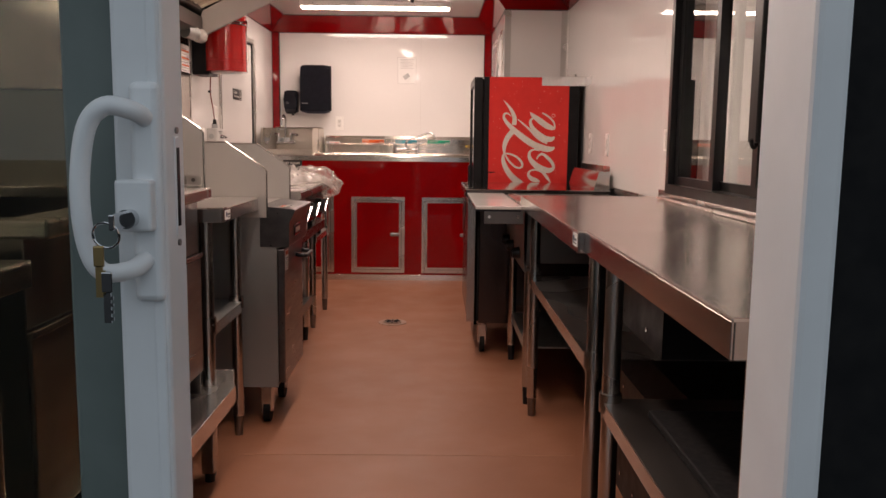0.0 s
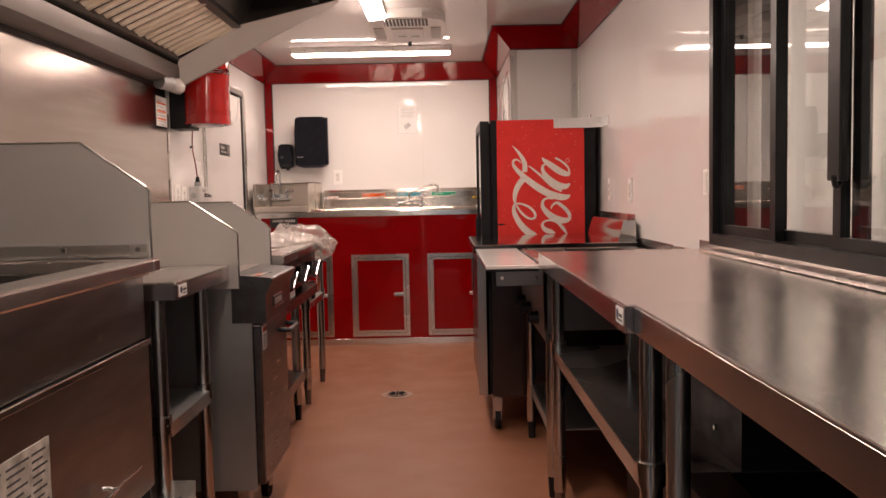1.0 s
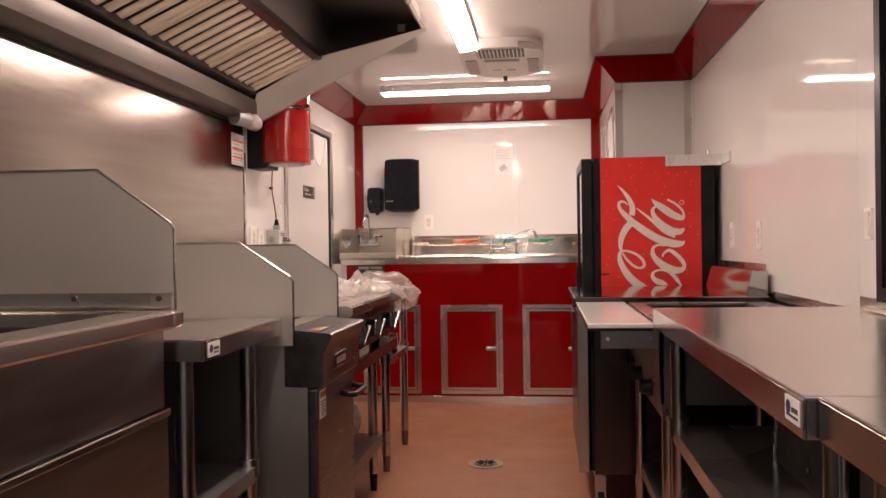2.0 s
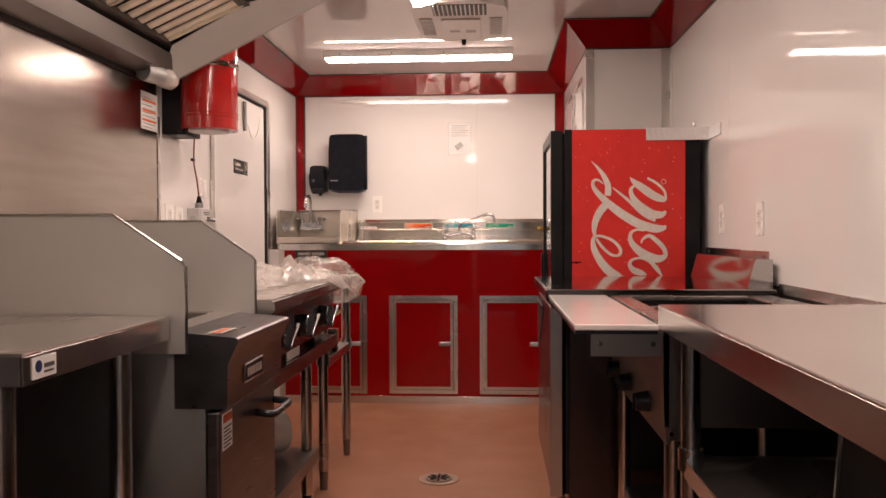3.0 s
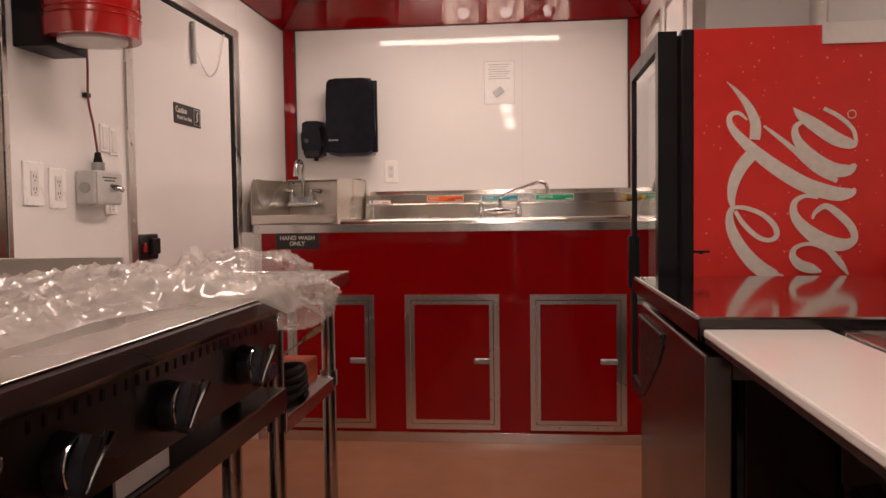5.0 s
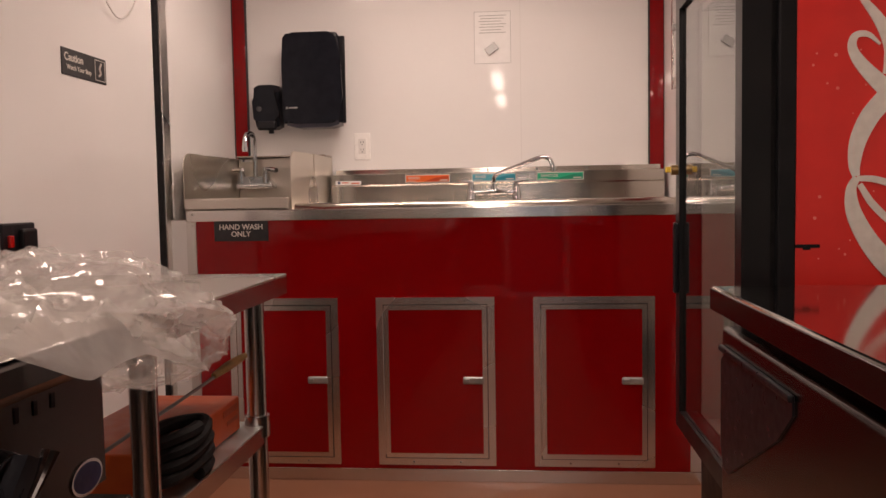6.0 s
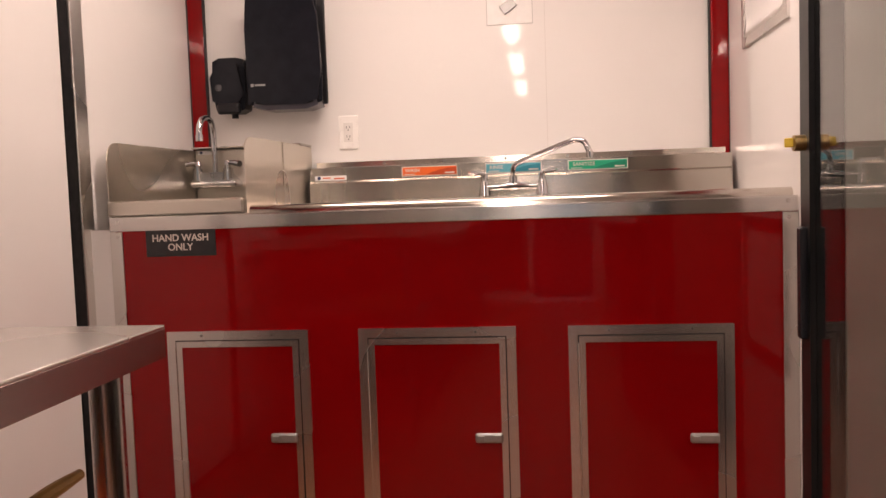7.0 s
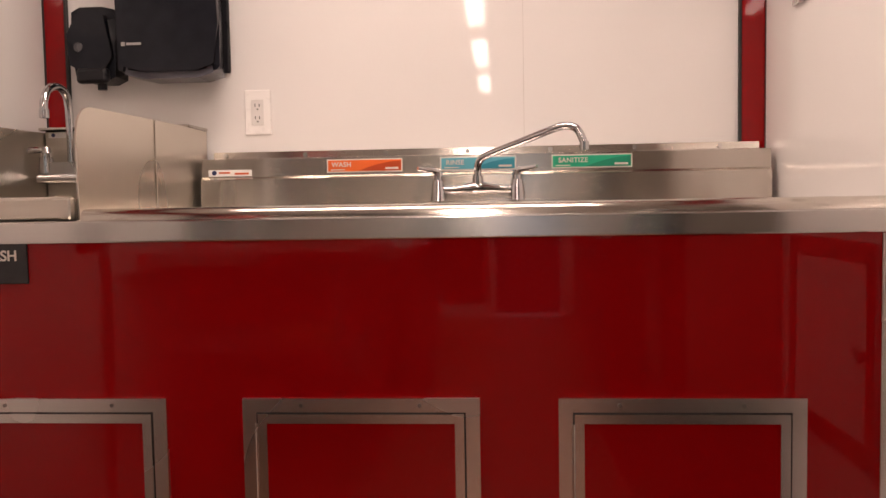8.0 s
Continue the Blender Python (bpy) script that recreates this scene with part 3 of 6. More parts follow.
dial_grey = surface("dial_grey", (0.3, 0.3, 0.3), (0.4, 0.4, 0.4), bumps=0)
part("label", bx(0.075, 0.125, 5.40, 5.44, 2.0502, 2.0510), dial_grey, ac, "small grey label")
part("emblem", bx(0.155, 0.205, 5.40, 5.45, 2.0502, 2.0510), dial_grey, ac, "grey emblem plate")

# ---- sink wall ----
SY = 6.20
sb = thing("sink_cabinet", "glossy red sink cabinet with three aluminium-framed doors", "cabinet", (-0.15, SY, 0))
part("front_panel", bx(-1.005, CX - 0.002, SY, SY + 0.02, 0.0, 0.935), red_sheet, sb, "glossy red front sheet")
part("side_panel", bx(XL + 0.002, -1.005, SY - 0.002, SY + 0.05, 0.0, 0.935), white_wall, sb)
bm = bx(-1.02, CX - 0.001, SY - 0.004, SY, 0.0, 0.044, 0.001, 1)
for i in range(8):
    cyl(bm, (-0.95 + i * 0.24, SY - 0.006, 0.024), (-0.95 + i * 0.24, SY - 0.003, 0.024), 0.005, 8)
part("kick_strip", bm, edge_alu, sb, "aluminium kick strip with rivets")
part("corner_strip", bx(-1.02, -0.985, SY - 0.004, SY, 0.046, 0.928, 0.001, 1), aluminium, sb)
part("corner_strip", bx(0.737, CX - 0.001, SY - 0.004, SY, 0.046, 0.928, 0.001, 1), aluminium, sb)
for x0, x1 in ((-0.872, -0.479), (-0.342, 0.072), (0.206, 0.617)):
    d = part("door", bx(x0 + 0.024, x1 - 0.024, SY - 0.006, SY - 0.001, 0.084, 0.630, 0.001, 1), red_sheet, sb, "red hinged access door")
    part("outer_frame", picture_frame(B(), x0, x1, 0.060, 0.654, 0.024, "y", SY - 0.008, SY), frame_alu, d, "mitred aluminium frame")
    part("frame_gap", picture_frame(B(), x0 + 0.0242, x1 - 0.0242, 0.0842, 0.6298, 0.0045, "y", SY - 0.0072, SY - 0.0061), seam_black, d, "dark gap round the door")
    part("inner_frame", picture_frame(B(), x0 + 0.0270, x1 - 0.0270, 0.0870, 0.6270, 0.016, "y", SY - 0.0105, SY - 0.006), frame_alu, d)
    part("hinge", cy((x0 + 0.025, SY - 0.010, 0.10), (x0 + 0.025, SY - 0.010, 0.61), 0.0026, 8), frame_alu, d, "piano hinge")
    lx = x1 - 0.112
    part("latch", box(bx(lx, lx + 0.073, SY - 0.018, SY - 0.006, 0.350, 0.376, 0.006, 3), lx + 0.006, lx + 0.024, SY - 0.021, SY - 0.017, 0.356, 0.370, 0.002), grey_cast, d, "grey slam latch")
    bm = B()
    for fx, fz in ((0.25, 0.642), (0.75, 0.642), (0.3, 0.072), (0.7, 0.072)):
        q = x0 + (x1 - x0) * fx
        cyl(bm, (q, SY - 0.0095, fz), (q, SY - 0.007, fz), 0.0035, 8)
    part("rivets", bm, steel_dark, d, kind="stuff")

sg = thing("hand_wash_sign", "black engraved sign with white capitals on the red cabinet", "sign", (-0.82, SY - 0.004, 0.896))
part("plate", bx(-0.918, -0.722, SY - 0.004, SY - 0.0005, 0.859, 0.934, 0.001, 1), sign_black, sg)
lettering("lettering", "HAND WASH", 0.0262, at(-0.82, SY - 0.0045, 0.909, FACE_CAM), vinyl_white, sg)
lettering("lettering", "ONLY", 0.0262, at(-0.82, SY - 0.0045, 0.884, FACE_CAM), vinyl_white, sg)

# worktop edge and three-bowl sink
sk = thing("three_bowl_sink", "stainless steel three-compartment sink with tall backsplash", "sink", (0.06, 6.5, 0.93))
part("front_edge", bx(-1.02, CX - 0.002, SY - 0.006, SY + 0.02, 0.929, 0.968, 0.003), edge_alu, sk, "flat aluminium front edge")
bm = B()
for x in (-0.995, 0.75):
    cyl(bm, (x, SY - 0.009, 0.955), (x, SY - 0.005, 0.955), 0.005, 8), cyl(bm, (x, SY - 0.009, 0.915), (x, SY - 0.003, 0.915), 0.005, 8)
part("rivets", bm, steel, sk, kind="stuff")
prof = [(SY + 0.006, 0.966)] + [(SY + 0.03 - 0.022 * math.cos(a), 0.972 + 0.017 * math.sin(a)) for a in [i * math.pi / 10 for i in range(11)]] + [(SY + 0.056, 0.960), (SY + 0.056, 0.955), (SY + 0.006, 0.955)]
part("rolled_rim", pr(prof, "x", -0.628, 0.765), warm_steel, sk, "rounded drip rim")
for x0, x1 in ((-0.355, -0.100), (-0.067, 0.188), (0.221, 0.476)):
    bm = B()
    box(bm, x0, x1, SY + 0.057, SY + 0.062, 0.70, 0.958), box(bm, x0, x1, 6.76, 6.765, 0.70, 0.958)
    box(bm, x0, x0 + 0.005, SY + 0.062, 6.76, 0.70, 0.958), box(bm, x1 - 0.005, x1, SY + 0.062, 6.76, 0.70, 0.958)
    # bottom creased towards the drain
    cx, cyy = (x0 + x1) / 2, (SY + 6.822) / 2
    rim = [bm.verts.new(q) for q in ((x0, SY + 0.057, 0.70), (x1, SY + 0.057, 0.70), (x1, 6.765, 0.70), (x0, 6.765, 0.70))]
    low = [bm.verts.new((cx + 0.045 * math.cos(a), cyy + 0.045 * math.sin(a), 0.675)) for a in [math.pi * (1.25 + 0.5 * i) for i in range(4)]]
    for i in range(4):
        bm.faces.new((rim[i], rim[(i + 1) % 4], low[(i + 1) % 4], low[i]))
    bm.faces.new(low)
    bowl = part("bowl", bm, warm_steel, sk)
    part("drain_basket", cy((cx, cyy, 0.676), (cx, cyy, 0.680), 0.042, 20), chrome, bowl)
for x0, x1 in ((-0.628, -0.355), (-0.100, -0.067), (0.188, 0.221), (0.476, 0.765)):
    part("drainboard" if x1 - x0 > 0.1 else "divider", bx(x0, x1, SY + 0.057, 6.765, 0.94, 0.958, 0.003), steel, sk)
prof = [(6.765, 0.958), (6.812, 0.985), (6.812, 1.054), (6.822, 1.060), (6.822, 1.104), (6.912, 1.110), (6.914, 1.127), (6.930, 1.127), (6.930, 0.94), (6.765, 0.94)]
part("backsplash", pr(prof, "x", -0.632, 0.757), warm_steel, sk, "folded steel backsplash")
bm = B()
for i in range(7):
    x = -0.60 + i * 0.21
    cyl(bm, (x, 6.909, 1.118), (x, 6.914, 1.118), 0.006, 10)
part("screws", bm, steel_leg, sk, kind="stuff")
part("corner_bead", bx(CX - 0.006, CX - 0.0005, YB - 0.016, YB - 0.0005, 0.95, 1.0), seam_black, sk, "black sealant in the corner")
for body, x0, x1, a, b in (("WASH", -0.315, -0.127, label_orange, label_deep), ("RINSE", -0.034, 0.151, label_blue, label_teal), ("SANITIZE", 0.237, 0.430, label_green, label_pine)):
    lb = thing("sink_label", {"WASH": "orange and white sticker on the steel backsplash", "RINSE": "pale blue sticker on the steel backsplash behind the tap", "SANITIZE": "green sticker on the steel backsplash"}[body], "label", ((x0 + x1) / 2, 6.82, 1.082), "sink labels")
    part("border", bx(x0, x1, 6.8206, 6.8216, 1.066, 1.099), vinyl_white, lb)
    part("field", bx(x0 + 0.003, x1 - 0.003, 6.8198, 6.8206, 1.069, 1.096), a, lb)
    sw = B()
    prism(sw, [(x0 + (x1 - x0) * f, 1.0693 + h) for f, h in ((0.42, 0), (0.55, 0.009), (0.7, 0.017), (0.85, 0.022), (0.982, 0.024), (0.982, 0))], "y", 6.8192, 6.8198)
    part("swoosh", sw, b, lb)
    lettering("lettering", body, 0.0165, at(x0 + (0.036 if body == "WASH" else 0.037 if body == "RINSE" else 0.052), 6.8186, 1.0855, FACE_CAM), vinyl_white, lb, 1.05)
    part("small_print", bx(x0 + 0.010, x0 + 0.045, 6.8188, 6.8196, 1.0715, 1.0740), vinyl_white, lb)
    part("small_print", bx(x1 - 0.042, x1 - 0.010, 6.8186, 6.8194, 1.0725, 1.0775), vinyl_white, lb)
mk = thing("maker_label", "small white and blue maker's sticker on the backsplash", "label", (-0.56, 6.82, 1.07))
part("sheet", bx(-0.615, -0.505, 6.8206, 6.8218, 1.062, 1.078), paper, mk)
part("emblem", cy((-0.600, 6.8195, 1.071), (-0.600, 6.8206, 1.071), 0.006, 14), blue_ink, mk)
part("bars", box(bx(-0.588, -0.560, 6.8198, 6.8206, 1.069, 1.073), -0.548, -0.512, 6.8198, 6.8206, 1.066, 1.071), ink_red, mk)

tp = thing("sink_tap", "chrome wall-mounted mixer tap with long swing spout", "tap", (0.06, 6.78, 1.02))
part("body", tb([(-0.045, 6.765, 1.018), (0.0, 6.762, 1.018), (0.058, 6.758, 1.022), (0.12, 6.762, 1.018), (0.163, 6.765, 1.018)], lambda t: 0.010 + 0.006 * math.exp(-((t - 0.5) / 0.1) ** 2), 12, 6), chrome, tp)
for x, s in ((-0.035, -1), (0.152, 1)):
    bm = cy((x, 6.819, 1.012), (x, 6.752, 1.012), 0.021, 18, 0.012)
    cyl(bm, (x, 6.765, 0.992), (x, 6.765, 1.040), 0.020, 18, 0.014), cyl(bm, (x, 6.765, 1.040), (x, 6.765, 1.050), 0.010, 14), cyl(bm, (x, 6.765, 1.050), (x, 6.765, 1.062), 0.013, 16, 0.009)
    part("valve", bm, chrome, tp)
    bm = tb([(x, 6.765, 1.060), (x + s * 0.012, 6.757, 1.064), (x + s * 0.028, 6.748, 1.066), (x + s * 0.046, 6.738, 1.069)], lambda t: 0.0075 - 0.003 * t, 10, 5)
    part("lever", bm, chrome, tp)
part("collar", cy((0.059, 6.757, 1.02), (0.059, 6.757, 1.05), 0.013, 16), chrome, tp)
part("spout", tb([(0.059, 6.757, 1.035), (0.059, 6.755, 1.065), (0.064, 6.750, 1.084), (0.085, 6.735, 1.098), (0.16, 6.70, 1.124), (0.235, 6.668, 1.150), (0.262, 6.657, 1.154), (0.283, 6.65, 1.146), (0.295, 6.645, 1.122), (0.298, 6.644, 1.112)], 0.0088, 14, 7), chrome, tp)
part("aerator", cy((0.298, 6.644, 1.117), (0.2985, 6.644, 1.099), 0.0108, 16), chrome, tp)

# hand sink with side splashes
hs = thing("hand_sink", "small stainless steel hand sink with side splash guards", "sink", (-0.84, 6.5, 0.97))
def splash(x, y0, y1, z0, z1, r):
    pts = [(y0, z0)] + [(y0 + r - r * math.cos(a), z1 - r + r * math.sin(a)) for a in [i * math.pi / 16 for i in range(9)]] + [(y1, z1 + 0.004), (y1, z0)]
    return pr(pts, "x", x, x + 0.004)
part("side_splash", splash(-0.652, 6.245, 6.60, 0.97, 1.178, 0.055), guard_steel, hs, "rounded steel splash guard")
part("side_splash", bx(-0.648, -0.645, 6.58, 6.90, 0.97, 1.182, 0.001, 1), guard_steel, hs)
part("side_splash", splash(-1.046, 6.245, 6.90, 0.97, 1.178, 0.055), guard_steel, hs, "rounded steel splash guard")
part("back_panel", bx(-1.040, -0.653, 6.83, 6.845, 0.97, 1.185, 0.003), guard_steel, hs)
part("back_ledge", bx(-1.040, -0.653, 6.80, 6.932, 1.185, 1.192, 0.002), warm_steel, hs)
bm = B()
box(bm, -1.040, -0.654, 6.225, 6.245, 0.969, 1.012, 0.006)
box(bm, -1.040, -0.654, 6.245, 6.26, 0.85, 1.008), box(bm, -1.040, -1.02, 6.26, 6.83, 0.85, 1.0), box(bm, -0.674, -0.654, 6.26, 6.83, 0.85, 1.0)
box(bm, -1.040, -0.654, 6.26, 6.83, 0.84, 0.85)
part("bowl", bm, guard_steel, hs)
ht = thing("hand_sink_tap", "chrome gooseneck tap with two wing handles", "tap", (-0.955, 6.83, 1.09))
bm = bx(-1.034, -0.872, 6.762, 6.832, 1.052, 1.074, 0.008, 3)
prism(bm, [(-1.032, 1.070), (-0.998, 1.104), (-0.908, 1.104), (-0.874, 1.070)], "y", 6.770, 6.832)
part("body", bm, chrome, ht)
part("spout", tb([(-0.957, 6.80, 1.09), (-0.957, 6.80, 1.16), (-0.957, 6.798, 1.235), (-0.957, 6.785, 1.272), (-0.962, 6.755, 1.286), (-0.966, 6.722, 1.274), (-0.968, 6.706, 1.245), (-0.968, 6.704, 1.222)], 0.0095, 14, 7), chrome, ht)
part("aerator", cy((-0.968, 6.704, 1.226), (-0.968, 6.704, 1.205), 0.0115, 16), chrome, ht)
for x, s in ((-1.012, -1), (-0.905, 1)):
    bm = cy((x, 6.785, 1.078), (x, 6.782, 1.118), 0.020, 18, 0.016)
    cyl(bm, (x, 6.782, 1.118), (x, 6.782, 1.128), 0.011, 14), cyl(bm, (x, 6.782, 1.128), (x, 6.782, 1.142), 0.014, 16, 0.010)
    part("valve", bm, chrome, ht)
    part("wing_handle", tb([(x, 6.782, 1.134), (x + s * 0.024, 6.765, 1.134), (x + s * 0.056, 6.745, 1.128)], lambda t: 0.006 + 0.005 * t, 10, 5), chrome, ht)
hl = thing("hand_sink_label", "small white sticker on the hand sink back panel", "label", (-1.0, 6.829, 1.176))
part("sheet", bx(-1.03, -0.962, 6.8285, 6.8298, 1.168, 1.182), paper, hl)
part("emblem", cy((-1.017, 6.8278, 1.175), (-1.017, 6.8285, 1.175), 0.005, 12), blue_ink, hl)

# dispensers, outlet and notice on the sink wall
td = thing("paper_towel_dispenser", "smoked black plastic paper towel dispenser on the wall", "dispenser", (-0.735, YB, 1.33))
pts = [(-0.87, 1.345), (-0.86, 1.338), (-0.80, 1.335), (-0.66, 1.335), (-0.61, 1.338), (-0.602, 1.345), (-0.600, 1.45), (-0.606, 1.62), (-0.612, 1.71), (-0.625, 1.728), (-0.66, 1.731), (-0.82, 1.731), (-0.852, 1.728), (-0.865, 1.71), (-0.868, 1.60)]
bm = pr(pts, "y", 6.80, YB - 0.012)
bmesh.ops.bevel(bm, geom=[e for e in bm.edges if all(abs(v.co.y - 6.80) < 1e-4 for v in e.verts)], offset=0.035, segments=4, affect="EDGES", clamp_overlap=True)
for v in bm.verts:
    if v.co.y > 6.9:
        v.co.x = -0.735 + (v.co.x + 0.735) * 0.80
        v.co.z = 1.55 + (v.co.z - 1.55) * 0.93
part("cover", bm, navy_plastic, td, "curved smoked cover", 0.9)
part("back_plate", bx(-0.868, -0.612, YB - 0.014, YB - 0.001, 1.345, 1.735, 0.005), black_plastic, td)
prof = [(-0.845, 1.362), (-0.80, 1.372), (-0.67, 1.372), (-0.625, 1.362), (-0.618, 1.330), (-0.66, 1.318), (-0.80, 1.318), (-0.852, 1.330)]
part("outlet_lip", pr(prof, "y", 6.812, 6.90), surface("smoked_clear", (0.05, 0.05, 0.07), (0.08, 0.08, 0.10), (0.1, 0.2), bumps=0), td, "lighter smoked outlet lip")
part("emblem", box(bx(-0.852, -0.842, 6.7965, 6.7985, 1.40, 1.41), -0.838, -0.80, 6.7965, 6.7985, 1.402, 1.408), grey_cast, td)
so = thing("soap_dispenser", "black plastic soap dispenser beside the towel dispenser", "dispenser", (-0.944, YB, 1.31))
pts = [(-1.0, 1.36), (-0.995, 1.33), (-0.965, 1.318), (-0.915, 1.318), (-0.89, 1.33), (-0.886, 1.38), (-0.884, 1.48), (-0.89, 1.505), (-0.92, 1.512), (-0.98, 1.512), (-1.003, 1.50), (-1.006, 1.44)]
bm = pr(pts, "y", 6.84, YB - 0.001)
bmesh.ops.bevel(bm, geom=[e for e in bm.edges if all(abs(v.co.y - 6.84) < 1e-4 for v in e.verts)], offset=0.022, segments=4, affect="EDGES", clamp_overlap=True)
part("cover", bm, navy_plastic, so, "", 0.9)
part("push_bar", bx(-0.985, -0.90, 6.835, 6.86, 1.312, 1.352, 0.010, 3), black_plastic, so)
part("emblem", cy((-0.975, 6.837, 1.405), (-0.975, 6.84, 1.405), 0.012, 18), surface("emblem_dark", (0.05, 0.05, 0.055), (0.08, 0.08, 0.085), (0.2, 0.3), bumps=0), so)
part("nozzle", cy((-0.93, 6.87, 1.318), (-0.93, 6.87, 1.298), 0.012, 12), black_plastic, so)


def outlet(face, u, z, plane, kind="outlet", w=0.07, h=0.116):
    """A wall plate on a wall of constant x or y, facing into the room."""
    lab = {"outlet": "white double power outlet plate on the wall", "switch": "white rocker switch plate on the wall"}[kind]
    def P(u0, u1, z0, z1, d0, d1, bev=0.0):
        if face == "north":
            return bx(u0, u1, plane - d1, plane - d0, z0, z1, bev)
        if face == "west":
            return bx(plane + d0, plane + d1, u0, u1, z0, z1, bev)
        return bx(plane - d1, plane - d0, u0, u1, z0, z1, bev)
    loc = (u, plane, z) if face == "north" else (plane, u, z)
    t = thing("power_outlet" if kind == "outlet" else "light_switch", lab, kind, loc)
    part("plate", P(u - w / 2, u + w / 2, z - h / 2, z + h / 2, 0, 0.006, 0.0025), plate_white, t)
    part("insert", P(u - 0.0165, u + 0.0165, z - 0.033, z + 0.033, 0.006, 0.0085, 0.001), white_plastic, t)
    if kind == "outlet":
        for zz in (z + 0.018, z - 0.014):
            for du in (-0.006, 0.005):
                part("slot", P(u + du - 0.001, u + du + 0.001, zz - 0.004, zz + 0.004, 0.0085, 0.0089), black_metal, t)
            part("slot", P(u - 0.002, u + 0.002, zz - 0.012, zz - 0.0085, 0.0085, 0.0089), black_metal, t)
        part("test_button", P(u - 0.005, u + 0.005, z - 0.002, z + 0.004, 0.0085, 0.0095), white_plastic, t)
    return t


outlet("north", -0.517, 1.231, YB)
nb = thing("instruction_sheet", "white notice sheet with a small grey packet taped on", "notice", (0.057, YB, 1.68))
part("sheet", bx(-0.021, 0.135, YB - 0.003, YB - 0.0005, 1.571, 1.791), paper, nb)
bm = B()
for i in range(7):
    box(bm, 0.0 + 0.006 * (i % 2), 0.115 - 0.010 * (i % 3), YB - 0.0036, YB - 0.003, 1.772 - i * 0.012, 1.7745 - i * 0.012)
for q in ((-0.021, -0.0195, 1.571, 1.791), (0.1335, 0.135, 1.571, 1.791), (-0.0195, 0.1335, 1.571, 1.5725), (-0.0195, 0.1335, 1.7895, 1.791)):
    box(bm, q[0], q[1], YB - 0.0036, YB - 0.003, q[2], q[3])
part("print_bars", bm, surface("grey_print", (0.33, 0.32, 0.31), (0.42, 0.41, 0.40), (0.6, 0.7), bumps=0), nb)
bm = bx(-0.026, 0.026, -0.004, 0.004, -0.017, 0.017, 0.002)
bmesh.ops.transform(bm, matrix=Matrix.Translation((0.053, YB - 0.0075, 1.632)) @ Matrix.Rotation(radians(-35), 4, "Y"), verts=bm.verts)
part("packet", bm, grey_cast, nb, "small grey packet")

for t, f in ((td, 0.966), (so, 0.976)):
    for c in t.children:
        c.data.transform(Matrix.Translation((0.94 * (1 - f) + (0.0 if t is td else 0.2) * (1 - f), 0, (1.009 - ORIGIN[t].z) * (1 - f))) @ Matrix.Diagonal((f, 1, f, 1)))

# ---- door in the left wall ----
bm = B()
box(bm, XL - 0.001, XL + 0.010, DY0 - 0.052, DY0 - 0.002, 0, DZ + 0.04, 0.003), box(bm, XL - 0.001, XL + 0.010, DY1 + 0.035, DY1 + 0.095, 0, DZ + 0.04, 0.003)
box(bm, XL - 0.001, XL + 0.010, DY0 - 0.002, DY1 + 0.035, DZ + 0.004, DZ + 0.04, 0.003)
for z in (0.3, 0.65, 1.0, 1.25, 1.55):
    cyl(bm, (XL + 0.009, DY0 - 0.028, z), (XL + 0.0125, DY0 - 0.028, z), 0.005, 8)
df = structure("door_1", bm, aluminium, "aluminium framed white side door, closed")
part("leaf", bx(XL - 0.03, XL + 0.001, DY0, DY1 - 0.006, 0.02, DZ - 0.012, 0.003), white_wall, df, "white sheet door leaf")
bm = B()
box(bm, XL - 0.045, XL + 0.004, DY1 - 0.005, DY1 + 0.034, 0.0, DZ + 0.003), box(bm, XL - 0.045, XL + 0.004, DY0, DY1 - 0.005, DZ - 0.011, DZ + 0.003)
part("rubber_seal", bm, rubber, df, "black rubber door seal")
cs = thing("caution_sign", "black engraved caution sign on the white door", "sign", (XL + 0.001, 5.66, 1.395))
part("plate", bx(XL + 0.001, XL + 0.004, 5.538, 5.782, 1.357, 1.432, 0.001, 1), sign_black, cs)
part("border", picture_frame(B(), 5.716, 5.774, 1.364, 1.425, 0.002, "x", XL + 0.004, XL + 0.0048), vinyl_white, cs)
part("pictogram", tb([(XL + 0.0042, 5.735, 1.378), (XL + 0.0042, 5.748, 1.385), (XL + 0.0042, 5.742, 1.40), (XL + 0.0042, 5.752, 1.416)], 0.0035, 6, 3), vinyl_white, cs, "plain white slip mark")
lettering("lettering", "Caution", 0.031, at(XL + 0.0045, 5.600, 1.409, FACE_EAST), vinyl_white, cs)
lettering("lettering", "Watch Your Step", 0.0185, at(XL + 0.0045, 5.627, 1.379, FACE_EAST), vinyl_white, cs)
la = thing("door_latch", "black paddle latch with a red button on the door", "latch", (XL, 5.29, 0.91))
part("plate", bx(XL + 0.001, XL + 0.012, 5.225, 5.365, 0.868, 0.955, 0.005), black_plastic, la)
part("paddle", bx(XL + 0.012, XL + 0.026, 5.29, 5.355, 0.885, 0.940, 0.006), black_metal, la)
part("button", bx(XL + 0.012, XL + 0.022, 5.245, 5.262, 0.895, 0.925, 0.003), red_paint, la, "red button")
ch = thing("door_chain", "thin white beaded door chain hanging in a loop", "chain", (XL + 0.02, 5.85, 1.6))
pts = [(XL + 0.012, 5.70, 1.745), (XL + 0.014, 5.735, 1.66), (XL + 0.015, 5.80, 1.595), (XL + 0.015, 5.86, 1.575), (XL + 0.015, 5.93, 1.605), (XL + 0.014, 5.99, 1.68), (XL + 0.012, 6.035, 1.775)]
bm = B()
